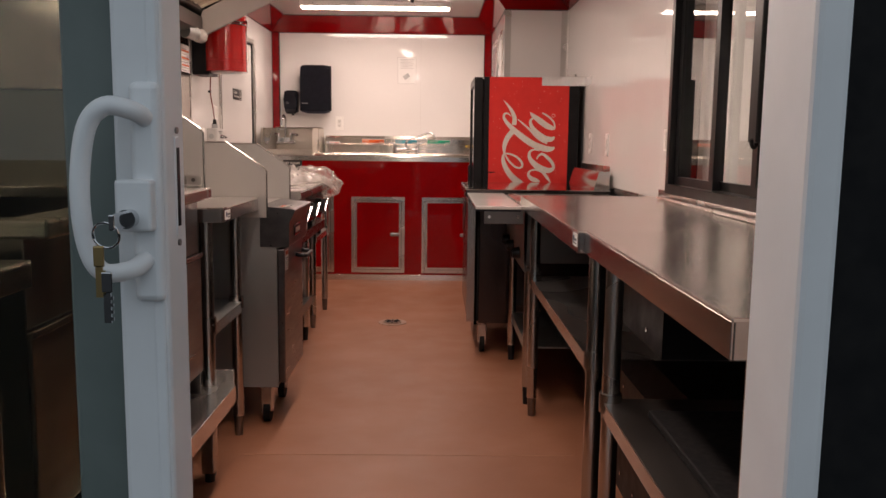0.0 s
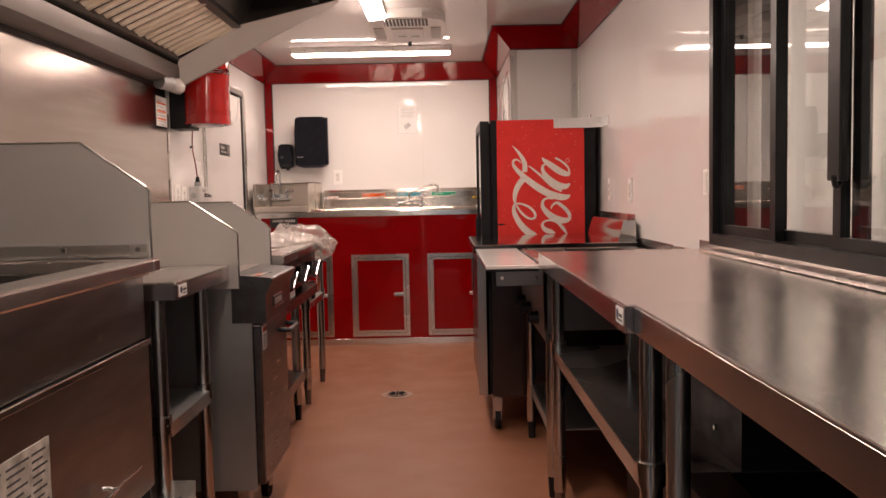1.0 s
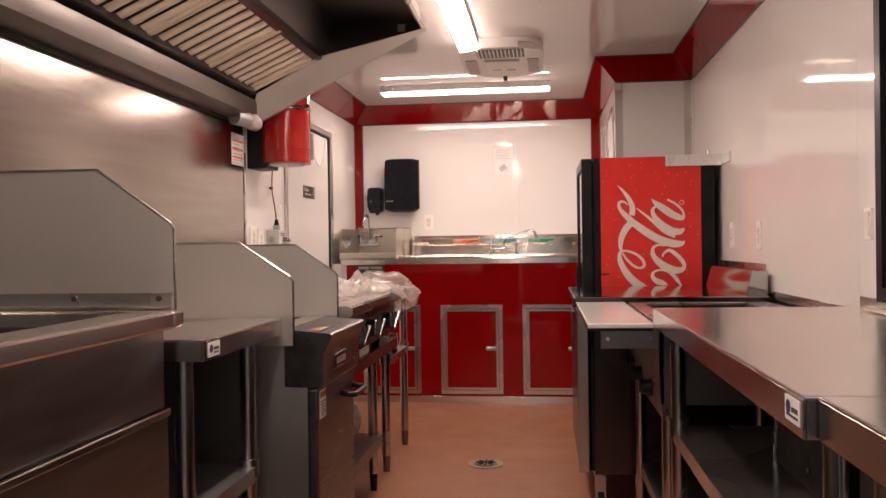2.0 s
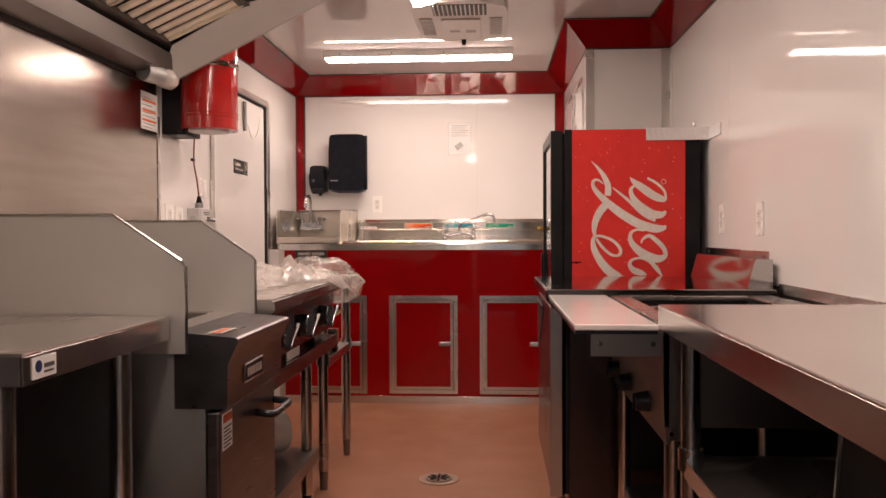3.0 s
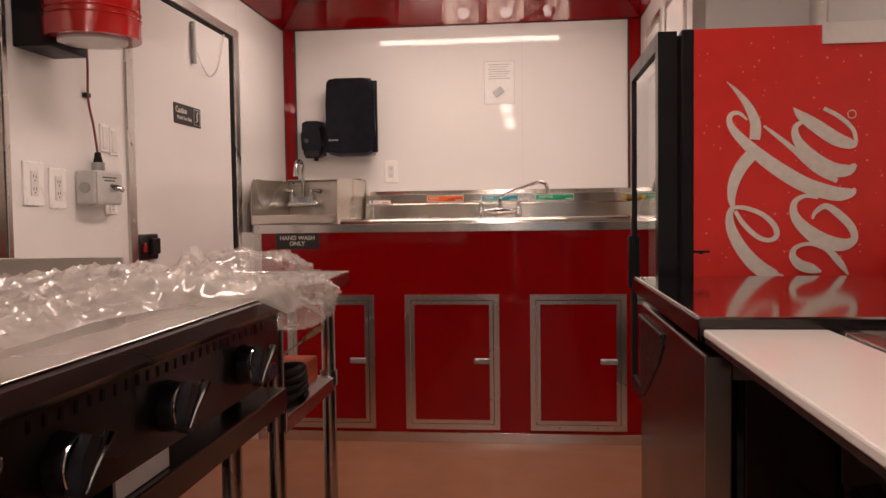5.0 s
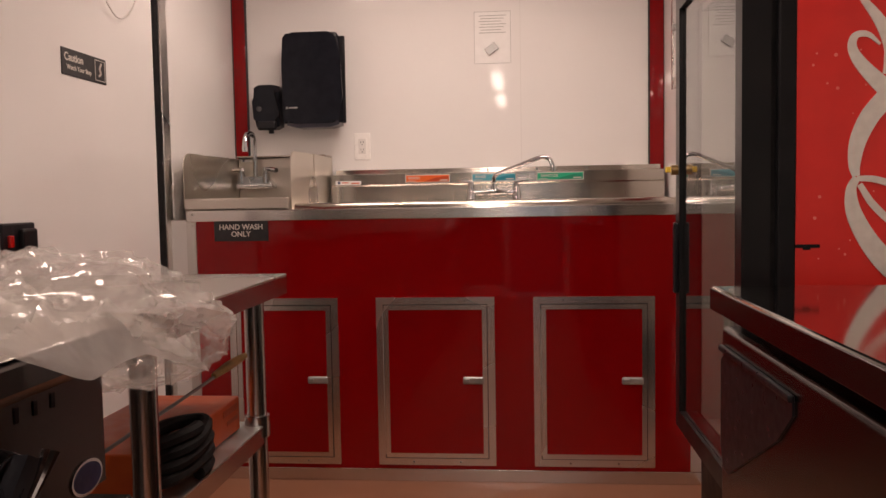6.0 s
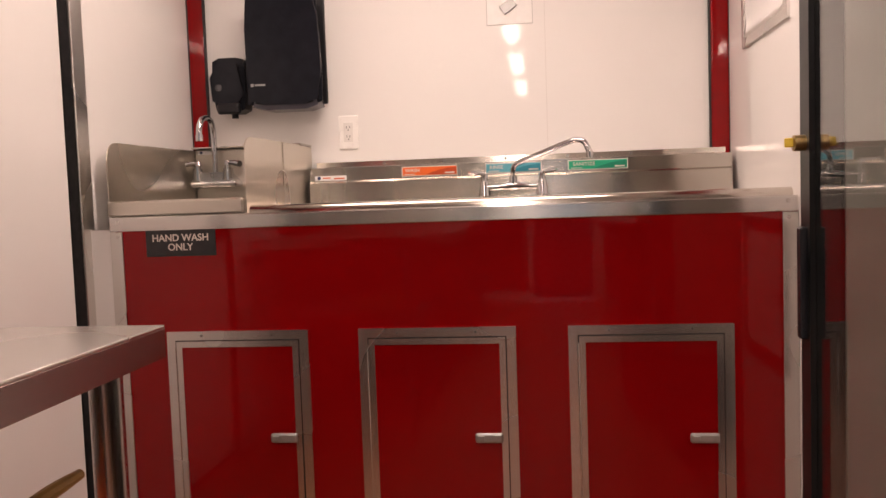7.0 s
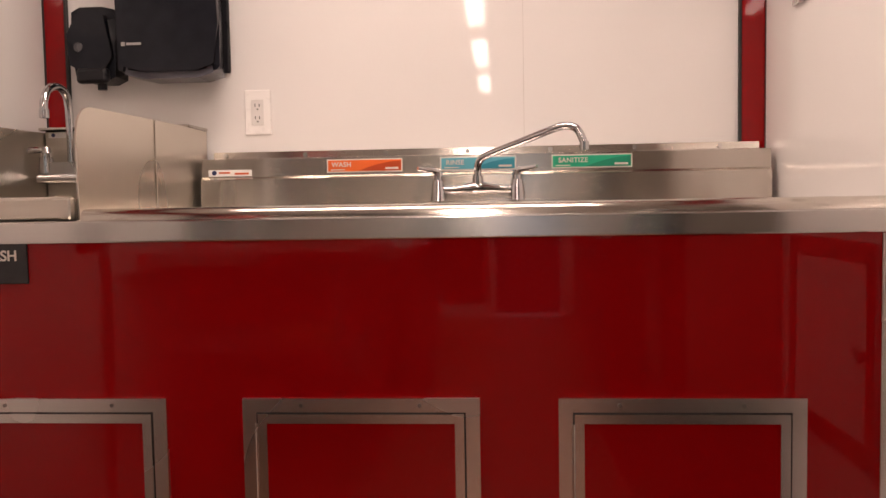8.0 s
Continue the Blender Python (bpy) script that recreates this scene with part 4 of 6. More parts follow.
for q in smooth_line(pts, 9):
    bmesh.ops.create_icosphere(bm, subdivisions=1, radius=0.0042, matrix=Matrix.Translation(q))
part("beads", bm, white_plastic, ch, kind="stuff")
part("spring", tb([(XL + 0.012, 5.715, 1.60), (XL + 0.012, 5.712, 1.76)], 0.010, 10, 1), galvanised, ch, "door check spring")

# ---- controls on the left wall ----
sw = thing("fuel_shutoff_box", "grey cast switch box with a toggle on the wall", "switch box", (XL, 4.95, 1.10))
light_grey = surface("light_grey_enamel", (0.50, 0.49, 0.47), (0.58, 0.57, 0.55), (0.3, 0.42), 0.0, 30.0, bumps=0.12, fine=140.0)
part("box", bx(XL + 0.001, XL + 0.060, 4.868, 5.025, 1.050, 1.150, 0.006), light_grey, sw)
part("cover", bx(XL + 0.060, XL + 0.064, 4.874, 5.019, 1.055, 1.145, 0.002), light_grey, sw)
part("print_bars", box(bx(XL + 0.064, XL + 0.0648, 4.905, 4.985, 1.128, 1.132), XL + 0.064, XL + 0.0648, 4.915, 4.975, 1.119, 1.123), ink, sw)
part("toggle", tb([(XL + 0.064, 4.955, 1.10), (XL + 0.085, 4.957, 1.098), (XL + 0.098, 4.965, 1.092)], lambda t: 0.013 - 0.006 * t, 12, 4), chrome, sw, "chrome toggle")
part("knockout", cy((XL + 0.03, 4.868, 1.10), (XL + 0.03, 4.864, 1.10), 0.016, 16), galvanised, sw)
bm = cy((XL + 0.03, 4.945, 1.15), (XL + 0.03, 4.945, 1.175), 0.019, 12)
part("gland_nut", bm, galvanised, sw)
part("gland", cy((XL + 0.03, 4.945, 1.175), (XL + 0.03, 4.945, 1.205), 0.014, 12, 0.008), rubber, sw)
cb = thing("control_cable", "thin red-brown cable clipped to the white wall", "cable", (XL + 0.03, 4.94, 1.2))
part("cable", tb([(XL + 0.03, 4.945, 1.20), (XL + 0.022, 4.941, 1.28), (XL + 0.012, 4.934, 1.36), (XL + 0.018, 4.925, 1.46), (XL + 0.05, 4.86, 1.56)], 0.0036, 8, 6), cable_red, cb)
part("clip", bx(XL, XL + 0.014, 4.922, 4.948, 1.365, 1.378, 0.002), black_plastic, cb, "black cable clip")
outlet("west", 5.035, 1.255, XL, "switch", 0.05, 0.085)
outlet("west", 5.09, 1.248, XL, "switch", 0.05, 0.085)
outlet("west", 5.065, 1.062, XL, "outlet", 0.075, 0.08)
outlet("west", 4.665, 1.105, XL, "outlet", 0.09, 0.115)
outlet("west", 4.775, 1.095, XL, "outlet", 0.08, 0.11)
nt_ = thing("warning_label", "white warning label with orange bands on the steel wall", "label", (XL, 4.475, 1.52))
part("sheet", bx(XL + 0.0005, XL + 0.0018, 4.402, 4.552, 1.450, 1.598), paper, nt_)
bm = B()
for z in (1.560, 1.520, 1.482):
    box(bm, XL + 0.0018, XL + 0.0024, 4.41, 4.54, z, z + 0.009)
part("bands", bm, label_orange, nt_)
bm = B()
for i in range(9):
    box(bm, XL + 0.0018, XL + 0.0022, 4.412, 4.50 + 0.03 * (i % 2), 1.458 + i * 0.0145, 1.460 + i * 0.0145)
part("print_bars", bm, ink, nt_)

# red suppression tank cabinet
tk = thing("suppression_tank", "red fire suppression cylinder with a chrome strap under the hood", "fire suppression tank", (-0.93, 4.68, 1.47))
part("back_box", bx(XL + 0.001, -0.985, 4.60, 4.78, 1.447, 1.95, 0.004), black_metal, tk, "black wall bracket")
bm = cy((-0.905, 4.665, 1.478), (-0.905, 4.665, 2.0), 0.118, 40)
part("cylinder", bm, red_paint, tk, "glossy red cylinder")
part("base_ring", cy((-0.905, 4.665, 1.468), (-0.905, 4.665, 1.480), 0.119, 40), red_paint, tk)
part("base_cap", cy((-0.905, 4.665, 1.462), (-0.905, 4.665, 1.469), 0.085, 32), paper, tk, "pale base disc")
bm = B()
for z in (1.52, 1.536):
    tube(bm, [(-0.905 + 0.1185 * math.cos(a), 4.665 + 0.1185 * math.sin(a), z) for a in [i * math.pi / 12 for i in range(25)]], 0.0028, 6, 1)
part("bead", bm, red_paint, tk)
bm = B()
tube(bm, [(-0.905 + 0.119 * math.cos(a), 4.665 + 0.119 * math.sin(a), 1.73 + dz) for dz in (0,) for a in [i * math.pi / 16 for i in range(33)]], 0.005, 6, 1)
tube(bm, [(-0.905 + 0.119 * math.cos(a), 4.665 + 0.119 * math.sin(a), 1.742) for a in [i * math.pi / 16 for i in range(33)]], 0.005, 6, 1)
part("strap", bm, chrome, tk, "chrome clamp strap")
part("strap_bolt", cy((-0.80, 4.60, 1.736), (-0.765, 4.565, 1.736), 0.009, 10), chrome, tk)

# ---- exhaust hood ----
HY0, HY1 = 1.25, 4.50
hd = thing("exhaust_hood", "sloping stainless steel exhaust hood over the cooking line", "exhaust hood", (-0.65, 2.9, 1.66))
part("grease_gutter", pr([(XL + 0.001, 1.655), (-1.02, 1.655), (-0.985, 1.675), (-0.975, 1.72), (-0.975, 1.745), (-0.995, 1.745), (-1.0, 1.70), (-1.03, 1.68), (XL + 0.001, 1.68)], "y", HY0, HY1 - 0.003), steel_dark, hd, "rolled steel grease gutter")
part("back_plate", bx(XL + 0.001, XL + 0.006, HY0, HY1 - 0.003, 1.68, ZC - 0.002), steel_dark, hd)
part("wall_bead", bx(XL + 0.001, XL + 0.012, HY0, HY1, 1.640, 1.655), seam_black, hd, "dark joint under the hood")
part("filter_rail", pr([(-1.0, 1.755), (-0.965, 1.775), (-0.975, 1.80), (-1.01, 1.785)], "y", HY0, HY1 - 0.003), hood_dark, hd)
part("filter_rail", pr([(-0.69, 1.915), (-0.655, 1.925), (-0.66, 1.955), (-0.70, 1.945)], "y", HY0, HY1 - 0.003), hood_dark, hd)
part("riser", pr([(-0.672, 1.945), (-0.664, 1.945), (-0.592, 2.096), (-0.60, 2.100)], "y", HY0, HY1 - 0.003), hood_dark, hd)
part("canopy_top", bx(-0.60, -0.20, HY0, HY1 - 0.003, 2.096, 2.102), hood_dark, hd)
part("front_lip", pr([(-0.205, 2.104), (-0.205, 2.062), (-0.19, 2.052), (-0.178, 2.060), (-0.178, 2.104)], "y", HY0, HY1 - 0.003), steel_y, hd)
def hood_end(y0, y1):
    return pr([(XL + 0.001, 1.658), (-0.965, 1.658), (-0.178, 2.055), (-0.178, 2.104), (XL + 0.001, 2.104)], "y", y0, y1)
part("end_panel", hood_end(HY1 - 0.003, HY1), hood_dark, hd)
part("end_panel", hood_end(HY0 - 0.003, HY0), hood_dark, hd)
# turned-in lower flange of the end panel
bm = B()
vs = [bm.verts.new(q) for q in ((-0.975, HY1, 1.652), (-0.176, HY1, 2.052), (-0.176, HY1 - 0.012, 2.062), (-0.66, HY1 - 0.075, 1.935), (-0.968, HY1 - 0.075, 1.775), (-1.0, HY1 - 0.05, 1.70),
                                (-0.975, HY1 + 0.003, 1.654), (-0.176, HY1 + 0.003, 2.054), (-0.176, HY1 - 0.009, 2.066), (-0.66, HY1 - 0.072, 1.939), (-0.968, HY1 - 0.072, 1.779), (-1.0, HY1 - 0.047, 1.704))]
bm.faces.new(vs[:6]), bm.faces.new(vs[6:][::-1])
for i in range(6):
    bm.faces.new((vs[i], vs[(i + 1) % 6], vs[6 + (i + 1) % 6], vs[6 + i]))
part("end_flange", bm, shield_steel, hd, "bright folded end flange")
part("sticker", bx(-0.31, -0.275, HY1 - 0.005, HY1 - 0.003, 2.052, 2.086), grey_cast, hd, "grey rating sticker")
def baffle_filter(y0, y1):
    t = thing("baffle_filter", "steel baffle grease filter with parallel slats, brightened to cream", "grease filter", (-0.82, (y0 + y1) / 2, 1.86), "grease filters in the hood")
    d = Vector((0.30, 0, 0.135)).normalized()
    n = Vector((-d.z, 0, d.x))
    a, b = Vector((-0.975, 0, 1.795)), Vector((-0.675, 0, 1.930))
    part("tray", pr([(a.x, a.z + 0.03), (b.x, b.z + 0.03), (b.x, b.z + 0.036), (a.x, a.z + 0.036)], "y", y0 + 0.004, y1 - 0.004), seam_black, t, "dark grease tray")
    k = int(round((y1 - y0 - 0.03) / 0.070))
    for i in range(k):
        y = y0 + 0.028 + i * (y1 - y0 - 0.05) / (k - 1)
        m = B()
        sec = [(math.cos(q) * 0.0235, math.sin(q) * 0.013) for q in [math.pi * j / 6 for j in range(7)]]
        ends = []
        for p in (a, b):
            ends.append([m.verts.new((p.x - n.x * (w - 0.011), y + u, p.z - n.z * (w - 0.011))) for u, w in sec])
        for j in range(6):
            m.faces.new((ends[0][j], ends[0][j + 1], ends[1][j + 1], ends[1][j]))
        m.faces.new(ends[0][::-1]), m.faces.new(ends[1])
        part("slat", m, baffle_steel, t, limit=0.9)
    for y in (y0, y1 - 0.012):
        part("side_frame", pr([(a.x, a.z - 0.012), (b.x, b.z - 0.012), (b.x, b.z + 0.03), (a.x, a.z + 0.03)], "y", y + 0.002, y + 0.010), baffle_steel, t)
for i in range(6):
    baffle_filter(HY0 + 0.06 + i * 0.518, HY0 + 0.06 + i * 0.518 + 0.514)
gl = thing("hood_end_lamp", "unlit vapour-proof lamp wrapped in clear plastic at the hood corner", "lamp", (-0.98, 4.42, 1.645))
part("housing", cy((-1.03, 4.30, 1.652), (-1.0, 4.385, 1.648), 0.036, 16), galvanised, gl)
bm = B()
bmesh.ops.create_icosphere(bm, subdivisions=3, radius=0.042, matrix=Matrix.Translation((-0.985, 4.42, 1.640)) @ Matrix.Diagonal((1.0, 1.35, 0.9, 1)))
for v in bm.verts:
    v.co += (v.co - Vector((-0.985, 4.42, 1.640))).normalized() * 0.010 * noise.noise(v.co * 45)
part("wrapped_globe", bm, lamp_globe_mat, gl, "globe in crumpled clear film", 1.2)

# ---- cooking line ----
def leg(parent, x, y, z1, r=0.0205, collar=None):
    l = part("leg", cy((x, y, 0.075), (x, y, z1), r, 20), steel_leg, parent)
    part("foot", cy((x, y, 0.0), (x, y, 0.08), r * 0.72, 14, r * 0.9), black_plastic if collar is None else steel_dark, l)
    if collar:
        part("collar", cy((x, y, collar - 0.022), (x, y, collar + 0.022), r + 0.006, 20), steel_leg, l)
    return l


def steel_table(name, label, x0, x1, y0, y1, z, zs, edge, mt, splash_x=None, lip=0.045, group="", shelf=None):
    """Work table: folded top, four legs with a shelf clamped to them by collars."""
    t = thing(name, label, "table", ((x0 + x1) / 2, (y0 + y1) / 2, 0), group)
    part("tabletop", bx(x0, x1, y0, y1, z - 0.006, z, 0.002), mt, t, "brushed steel top")
    for q in ((x0, x0 + 0.004, y0 + 0.001, y1 - 0.001), (x1 - 0.004, x1, y0 + 0.001, y1 - 0.001), (x0 + 0.004, x1 - 0.004, y0, y0 + 0.004), (x0 + 0.004, x1 - 0.004, y1 - 0.004, y1)):
        part("folded_edge", bx(*q, z - lip, z - 0.004, 0.001, 1), edge_steel, t)
    part("hat_channel", bx(x0 + 0.10, x1 - 0.10, (y0 + y1) / 2 - 0.05, (y0 + y1) / 2 + 0.05, z - 0.05, z - 0.007), galvanised, t)
    if splash_x:
        part("upstand", bx(splash_x[0], splash_x[1], y0, y1, z, z + splash_x[2], 0.002), mt, t)
    for x in (x0 + edge, x1 - edge):
        for y in (y0 + edge * 0.85, y1 - edge * 0.85):
            leg(t, x, y, z - 0.008, collar=zs)
    part("shelf", bx(x0 + edge * 0.7, x1 - edge * 0.7, y0 + edge * 0.6, y1 - edge * 0.6, zs, zs + 0.003), shelf or galvanised, t, "grey metal undershelf")
    for q in (x0 + edge * 0.7, x1 - edge * 0.7 - 0.003):
        part("shelf_edge", bx(q, q + 0.003, y0 + edge, y1 - edge, zs - 0.036, zs), steel_leg, t)
    return t


def maker_sticker(x, y0, y1, z0, z1, face=-1):
    t = thing("maker_label", "small white maker's sticker with a blue mark on the table edge", "label", (x, (y0 + y1) / 2, (z0 + z1) / 2))
    a, b = (x - 0.0016, x - 0.0004) if face < 0 else (x + 0.0004, x + 0.0016)
    part("sheet", bx(a, b, y0, y1, z0, z1), paper, t)
    c, d = (a - 0.0006, a) if face < 0 else (b, b + 0.0006)
    s = y1 - 0.014 if face < 0 else y0 + 0.014
    part("emblem", cy((c, s, z1 - 0.013), (d, s, z1 - 0.013), 0.0085, 16), blue_ink, t)
    lo, hi = (y0 + 0.006, y1 - 0.028) if face < 0 else (y0 + 0.028, y1 - 0.006)
    part("bars", box(bx(c, d, lo, hi, z1 - 0.017, z1 - 0.011), c, d, lo, y1 - 0.008, z0 + 0.006, z0 + 0.009), ink, t)


# near table behind the door glass, table between the fryers, table past the griddle
steel_table("work_table", "stainless steel work table just inside the entrance", XL + 0.06, -0.36, 0.64, 1.175, 0.88, 0.42, 0.06, steel_y, (XL + 0.06, XL + 0.066, 0.09))
steel_table("filler_table", "narrow stainless steel table between the cookers", XL + 0.05, -0.335, 2.315, 2.812, 0.875, 0.50, 0.072, steel, (XL + 0.05, XL + 0.056, 0.09))
maker_sticker(-0.335, 2.335, 2.395, 0.836, 0.866, 1)
dt = steel_table("end_table", "stainless steel end table past the griddle", XL + 0.05, -0.338, 4.47, 5.085, 0.842, 0.525, 0.058, steel, None, 0.042)

# large pan cooker on a low stand
lo = thing("equipment_stand", "low stainless steel stand under the deep cooker", "stand", (-0.7, 1.85, 0))
bm = bx(-1.05, -0.325, 1.22, 2.385, 0.290, 0.300, 0.002)
box(bm, -0.329, -0.325, 1.22, 2.385, 0.245, 0.292), box(bm, -1.05, -0.329, 2.381, 2.385, 0.245, 0.35, 0.001)
part("top", bm, steel_y, lo)
for x in (-0.40, -0.98):
    for y in (1.30, 2.33):
        part("leg", bx(x - 0.021, x + 0.021, y - 0.021, y + 0.021, 0.03, 0.29, 0.004), steel_leg, lo)
        part("foot", cy((x, y, 0), (x, y, 0.035), 0.016, 12), black_plastic, lo)
pc = thing("deep_cooker", "wide stainless steel gas cooker with a drop door and data plate", "cooker", (-0.7, 1.75, 0.3))
PX, PY0, PY1 = -0.405, 1.24, 2.285
bm = bx(-1.03, PX - 0.004, PY1 - 0.004, PY1, 0.302, 0.905), bx(-1.03, -1.026, PY0, PY1, 0.302, 0.905), bx(-1.03, PX - 0.004, PY0, PY0 + 0.004, 0.302, 0.905)
for k, b in enumerate(bm):
    part(("side_panel", "back_panel", "side_panel")[k], b, steel_dark, pc)
part("upper_front", bx(PX - 0.004, PX, PY0, PY1, 0.745, 0.905, 0.001, 1), cooker_steel, pc)
dd = part("drop_door", bx(PX - 0.004, PX + 0.006, PY0, PY1 + 0.004, 0.375, 0.738, 0.004), cooker_steel, pc, "dull steel drop door")
part("top_fold", bx(PX + 0.004, PX + 0.012, PY0, PY1 + 0.004, 0.728, 0.742, 0.002), steel_leg, dd, "bright folded edge")
part("handle", tb([(PX + 0.006, 1.86, 0.475), (PX + 0.035, 1.86, 0.472), (PX + 0.037, 1.92, 0.472), (PX + 0.035, 1.985, 0.472), (PX + 0.006, 1.985, 0.475)], 0.005, 8, 4), steel_leg, dd, "bent rod handle")
part("hand_slot", bx(PX + 0.006, PX + 0.009, 1.55, 2.20, 0.448, 0.452), steel_leg, dd)
bm = bx(PX + 0.006, PX + 0.0075, 1.50, 1.765, 0.500, 0.655)
part("data_plate", bm, worn_paper, dd, "stained paper data plate")
bm = B()
for i in range(10):
    for c0, c1 in ((1.515, 1.60), (1.615, 1.69), (1.70, 1.755)):
        box(bm, PX + 0.0075, PX + 0.008, c0, c0 + (c1 - c0) * (0.6 + 0.4 * ((i * 7 + int(c0 * 100)) % 5) / 4), 0.515 + i * 0.0135, 0.519 + i * 0.0135)
part("print_bars", bm, ink, dd)
bm = B()
for q in (((-1.03, PY0), (PX + 0.045, PY0 + 0.045)), ((-1.03, PY1 - 0.045), (PX + 0.045, PY1)), ((-1.03, PY0 + 0.045), (-0.98, PY1 - 0.045)), ((PX - 0.04, PY0 + 0.045), (PX + 0.045, PY1 - 0.045))):
    box(bm, q[0][0], q[1][0], q[0][1], q[1][1], 0.905, 0.940, 0.006)
part("top_rim", bm, steel_y, pc, "rolled steel top rim")
bm = B()
box(bm, -0.98, -0.445, PY0 + 0.045, PY1 - 0.045, 0.72, 0.725)
part("pan", bm, steel_dark, pc)
part("burner_tray", bx(-1.0, PX - 0.03, PY0 + 0.05, PY1 - 0.05, 0.31, 0.33), black_metal, pc)
for y in (1.5, 1.75, 2.0, 2.15):
    part("gas_pipe", tb([(PX - 0.03, y, 0.30), (PX - 0.035, y + 0.01, 0.345), (PX - 0.05, y + 0.03, 0.38)], 0.009, 8, 4), steel_leg, pc)
    part("burner_valve", cy((PX - 0.03, y, 0.335), (PX - 0.005, y, 0.335), 0.013, 12), grey_cast, pc)
part("cross_pipe", cy((PX - 0.04, PY0 + 0.05, 0.345), (PX - 0.04, PY1 - 0.04, 0.345), 0.012, 12), steel_dark, pc)


def splash_shield(y, x_front, z_bot, z_corner, x_slope, z_top, label):
    t = thing("splash_shield", label, "splash shield", (-0.7, y, z_bot), "splash shields")
    pts = [(XL + 0.02, z_bot), (x_front, z_bot), (x_front, z_corner - 0.01), (x_front - 0.008, z_corner), (x_slope, z_top), (XL + 0.02, z_top)]
    part("sheet", pr(pts, "y", y, y + 0.003), shield_steel, t, "flat steel sheet")
    bm = B()
    tube(bm, [(x_front, y + 0.001, z_bot), (x_front, y + 0.001, z_corner - 0.01), (x_front - 0.008, y + 0.001, z_corner), (x_slope, y + 0.001, z_top), (XL + 0.02, y + 0.001, z_top)], 0.0032, 6, 1)
    part("hem", bm, steel_leg, t, "folded bright edge")
    return t


s0 = splash_shield(2.296, -0.385, 0.925, 1.112, -0.548, 1.222, "tall steel splash shield with a sloped corner beside the deep cooker")
bm = prism(B(), [(2.262, 0.942), (2.293, 0.942), (2.293, 0.972), (2.289, 0.972), (2.289, 0.946), (2.262, 0.946)], "x", -0.80, -0.392)
part("angle_bracket", bm, aluminium, s0, "riveted angle bracket")
for x in (-0.78, -0.595, -0.415):
    part("rivet", cy((x, 2.289, 0.961), (x, 2.285, 0.961), 0.006, 10), steel_dark, s0)
splash_shield(2.822, -0.306, 0.80, 0.981, -0.450, 1.072, "steel splash shield with a sloped corner beside the fryer")
splash_shield(3.268, -0.300, 0.80, 0.978, -0.436, 1.066, "steel splash shield with a sloped corner between fryer and griddle")

# fryer
FY0, FY1 = 2.835, 3.255
fy = thing("floor_fryer", "stainless steel floor fryer with a black door handle on castors", "fryer", (-0.6, 3.04, 0))
part("side_panel", bx(-1.0, -0.275, FY0, FY0 + 0.004, 0.155, 0.82), galvanised, fy, "grey galvanised side")
part("side_panel", bx(-1.0, -0.275, FY1 - 0.004, FY1, 0.155, 0.82), galvanised, fy)
part("back_panel", bx(-1.0, -0.996, FY0 + 0.004, FY1 - 0.004, 0.155, 0.95), galvanised, fy)
part("base", bx(-0.996, -0.28, FY0 + 0.004, FY1 - 0.004, 0.155, 0.165), steel_dark, fy)
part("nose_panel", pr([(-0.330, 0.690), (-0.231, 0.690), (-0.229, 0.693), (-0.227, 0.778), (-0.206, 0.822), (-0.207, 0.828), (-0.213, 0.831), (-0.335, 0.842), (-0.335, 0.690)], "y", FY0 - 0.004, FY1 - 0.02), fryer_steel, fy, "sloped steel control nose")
bm = B()
box(bm, -0.40, -0.33, FY0, FY1, 0.815, 0.842, 0.004), box(bm, -0.99, -0.92, FY0, FY1, 0.815, 0.842, 0.004)
box(bm, -0.92, -0.40, FY0, FY0 + 0.03, 0.815, 0.842, 0.004), box(bm, -0.92, -0.40, FY1 - 0.03, FY1, 0.815, 0.842, 0.004)
box(bm, -0.92, -0.40, FY0 + 0.03, FY1 - 0.03, 0.60, 0.605)
box(bm, -0.402, -0.40, FY0 + 0.03, FY1 - 0.03, 0.605, 0.815), box(bm, -0.92, -0.918, FY0 + 0.03, FY1 - 0.03, 0.605, 0.815)
box(bm, -0.918, -0.402, FY0 + 0.028, FY0 + 0.03, 0.605, 0.815), box(bm, -0.918, -0.402, FY1 - 0.03, FY1 - 0.028, 0.605, 0.815)
part("fry_pot", bm, steel, fy)
d = part("door", bx(-0.275, -0.248, FY0 + 0.003, FY1 - 0.006, 0.172, 0.682, 0.005), fryer_steel, fy, "steel door, front darkened")
part("handle", tb([(-0.248, 3.09, 0.628), (-0.214, 3.09, 0.624), (-0.208, 3.12, 0.622), (-0.208, 3.17, 0.622), (-0.208, 3.22, 0.622), (-0.214, 3.235, 0.624), (-0.248, 3.235, 0.628)], 0.0085, 10, 5), black_plastic, d, "black plastic bar handle")
bd = part("badge", bx(-0.2285, -0.2245, 2.935, 3.065, 0.722, 0.764, 0.003), chrome, fy, "chrome rimmed badge")
part("field", bx(-0.2245, -0.2235, 2.941, 3.059, 0.727, 0.759), black_plastic, bd)
bm = B()
for i in range(7):
    box(bm, -0.2235, -0.2225, 2.948 + i * 0.0152, 2.958 + i * 0.0152, 0.734, 0.752)
part("bars", bm, white_plastic, bd, "pale raised bars")
lb = thing("fryer_label", "white and red warning sticker on the fryer door", "label", (-0.247, 2.885, 0.64))
part("sheet", bx(-0.2476, -0.2466, 2.855, 2.915, 0.600, 0.674), paper, lb)
part("band", bx(-0.2466, -0.246, 2.858, 2.912, 0.655, 0.671), ink_red, lb)
bm = B()
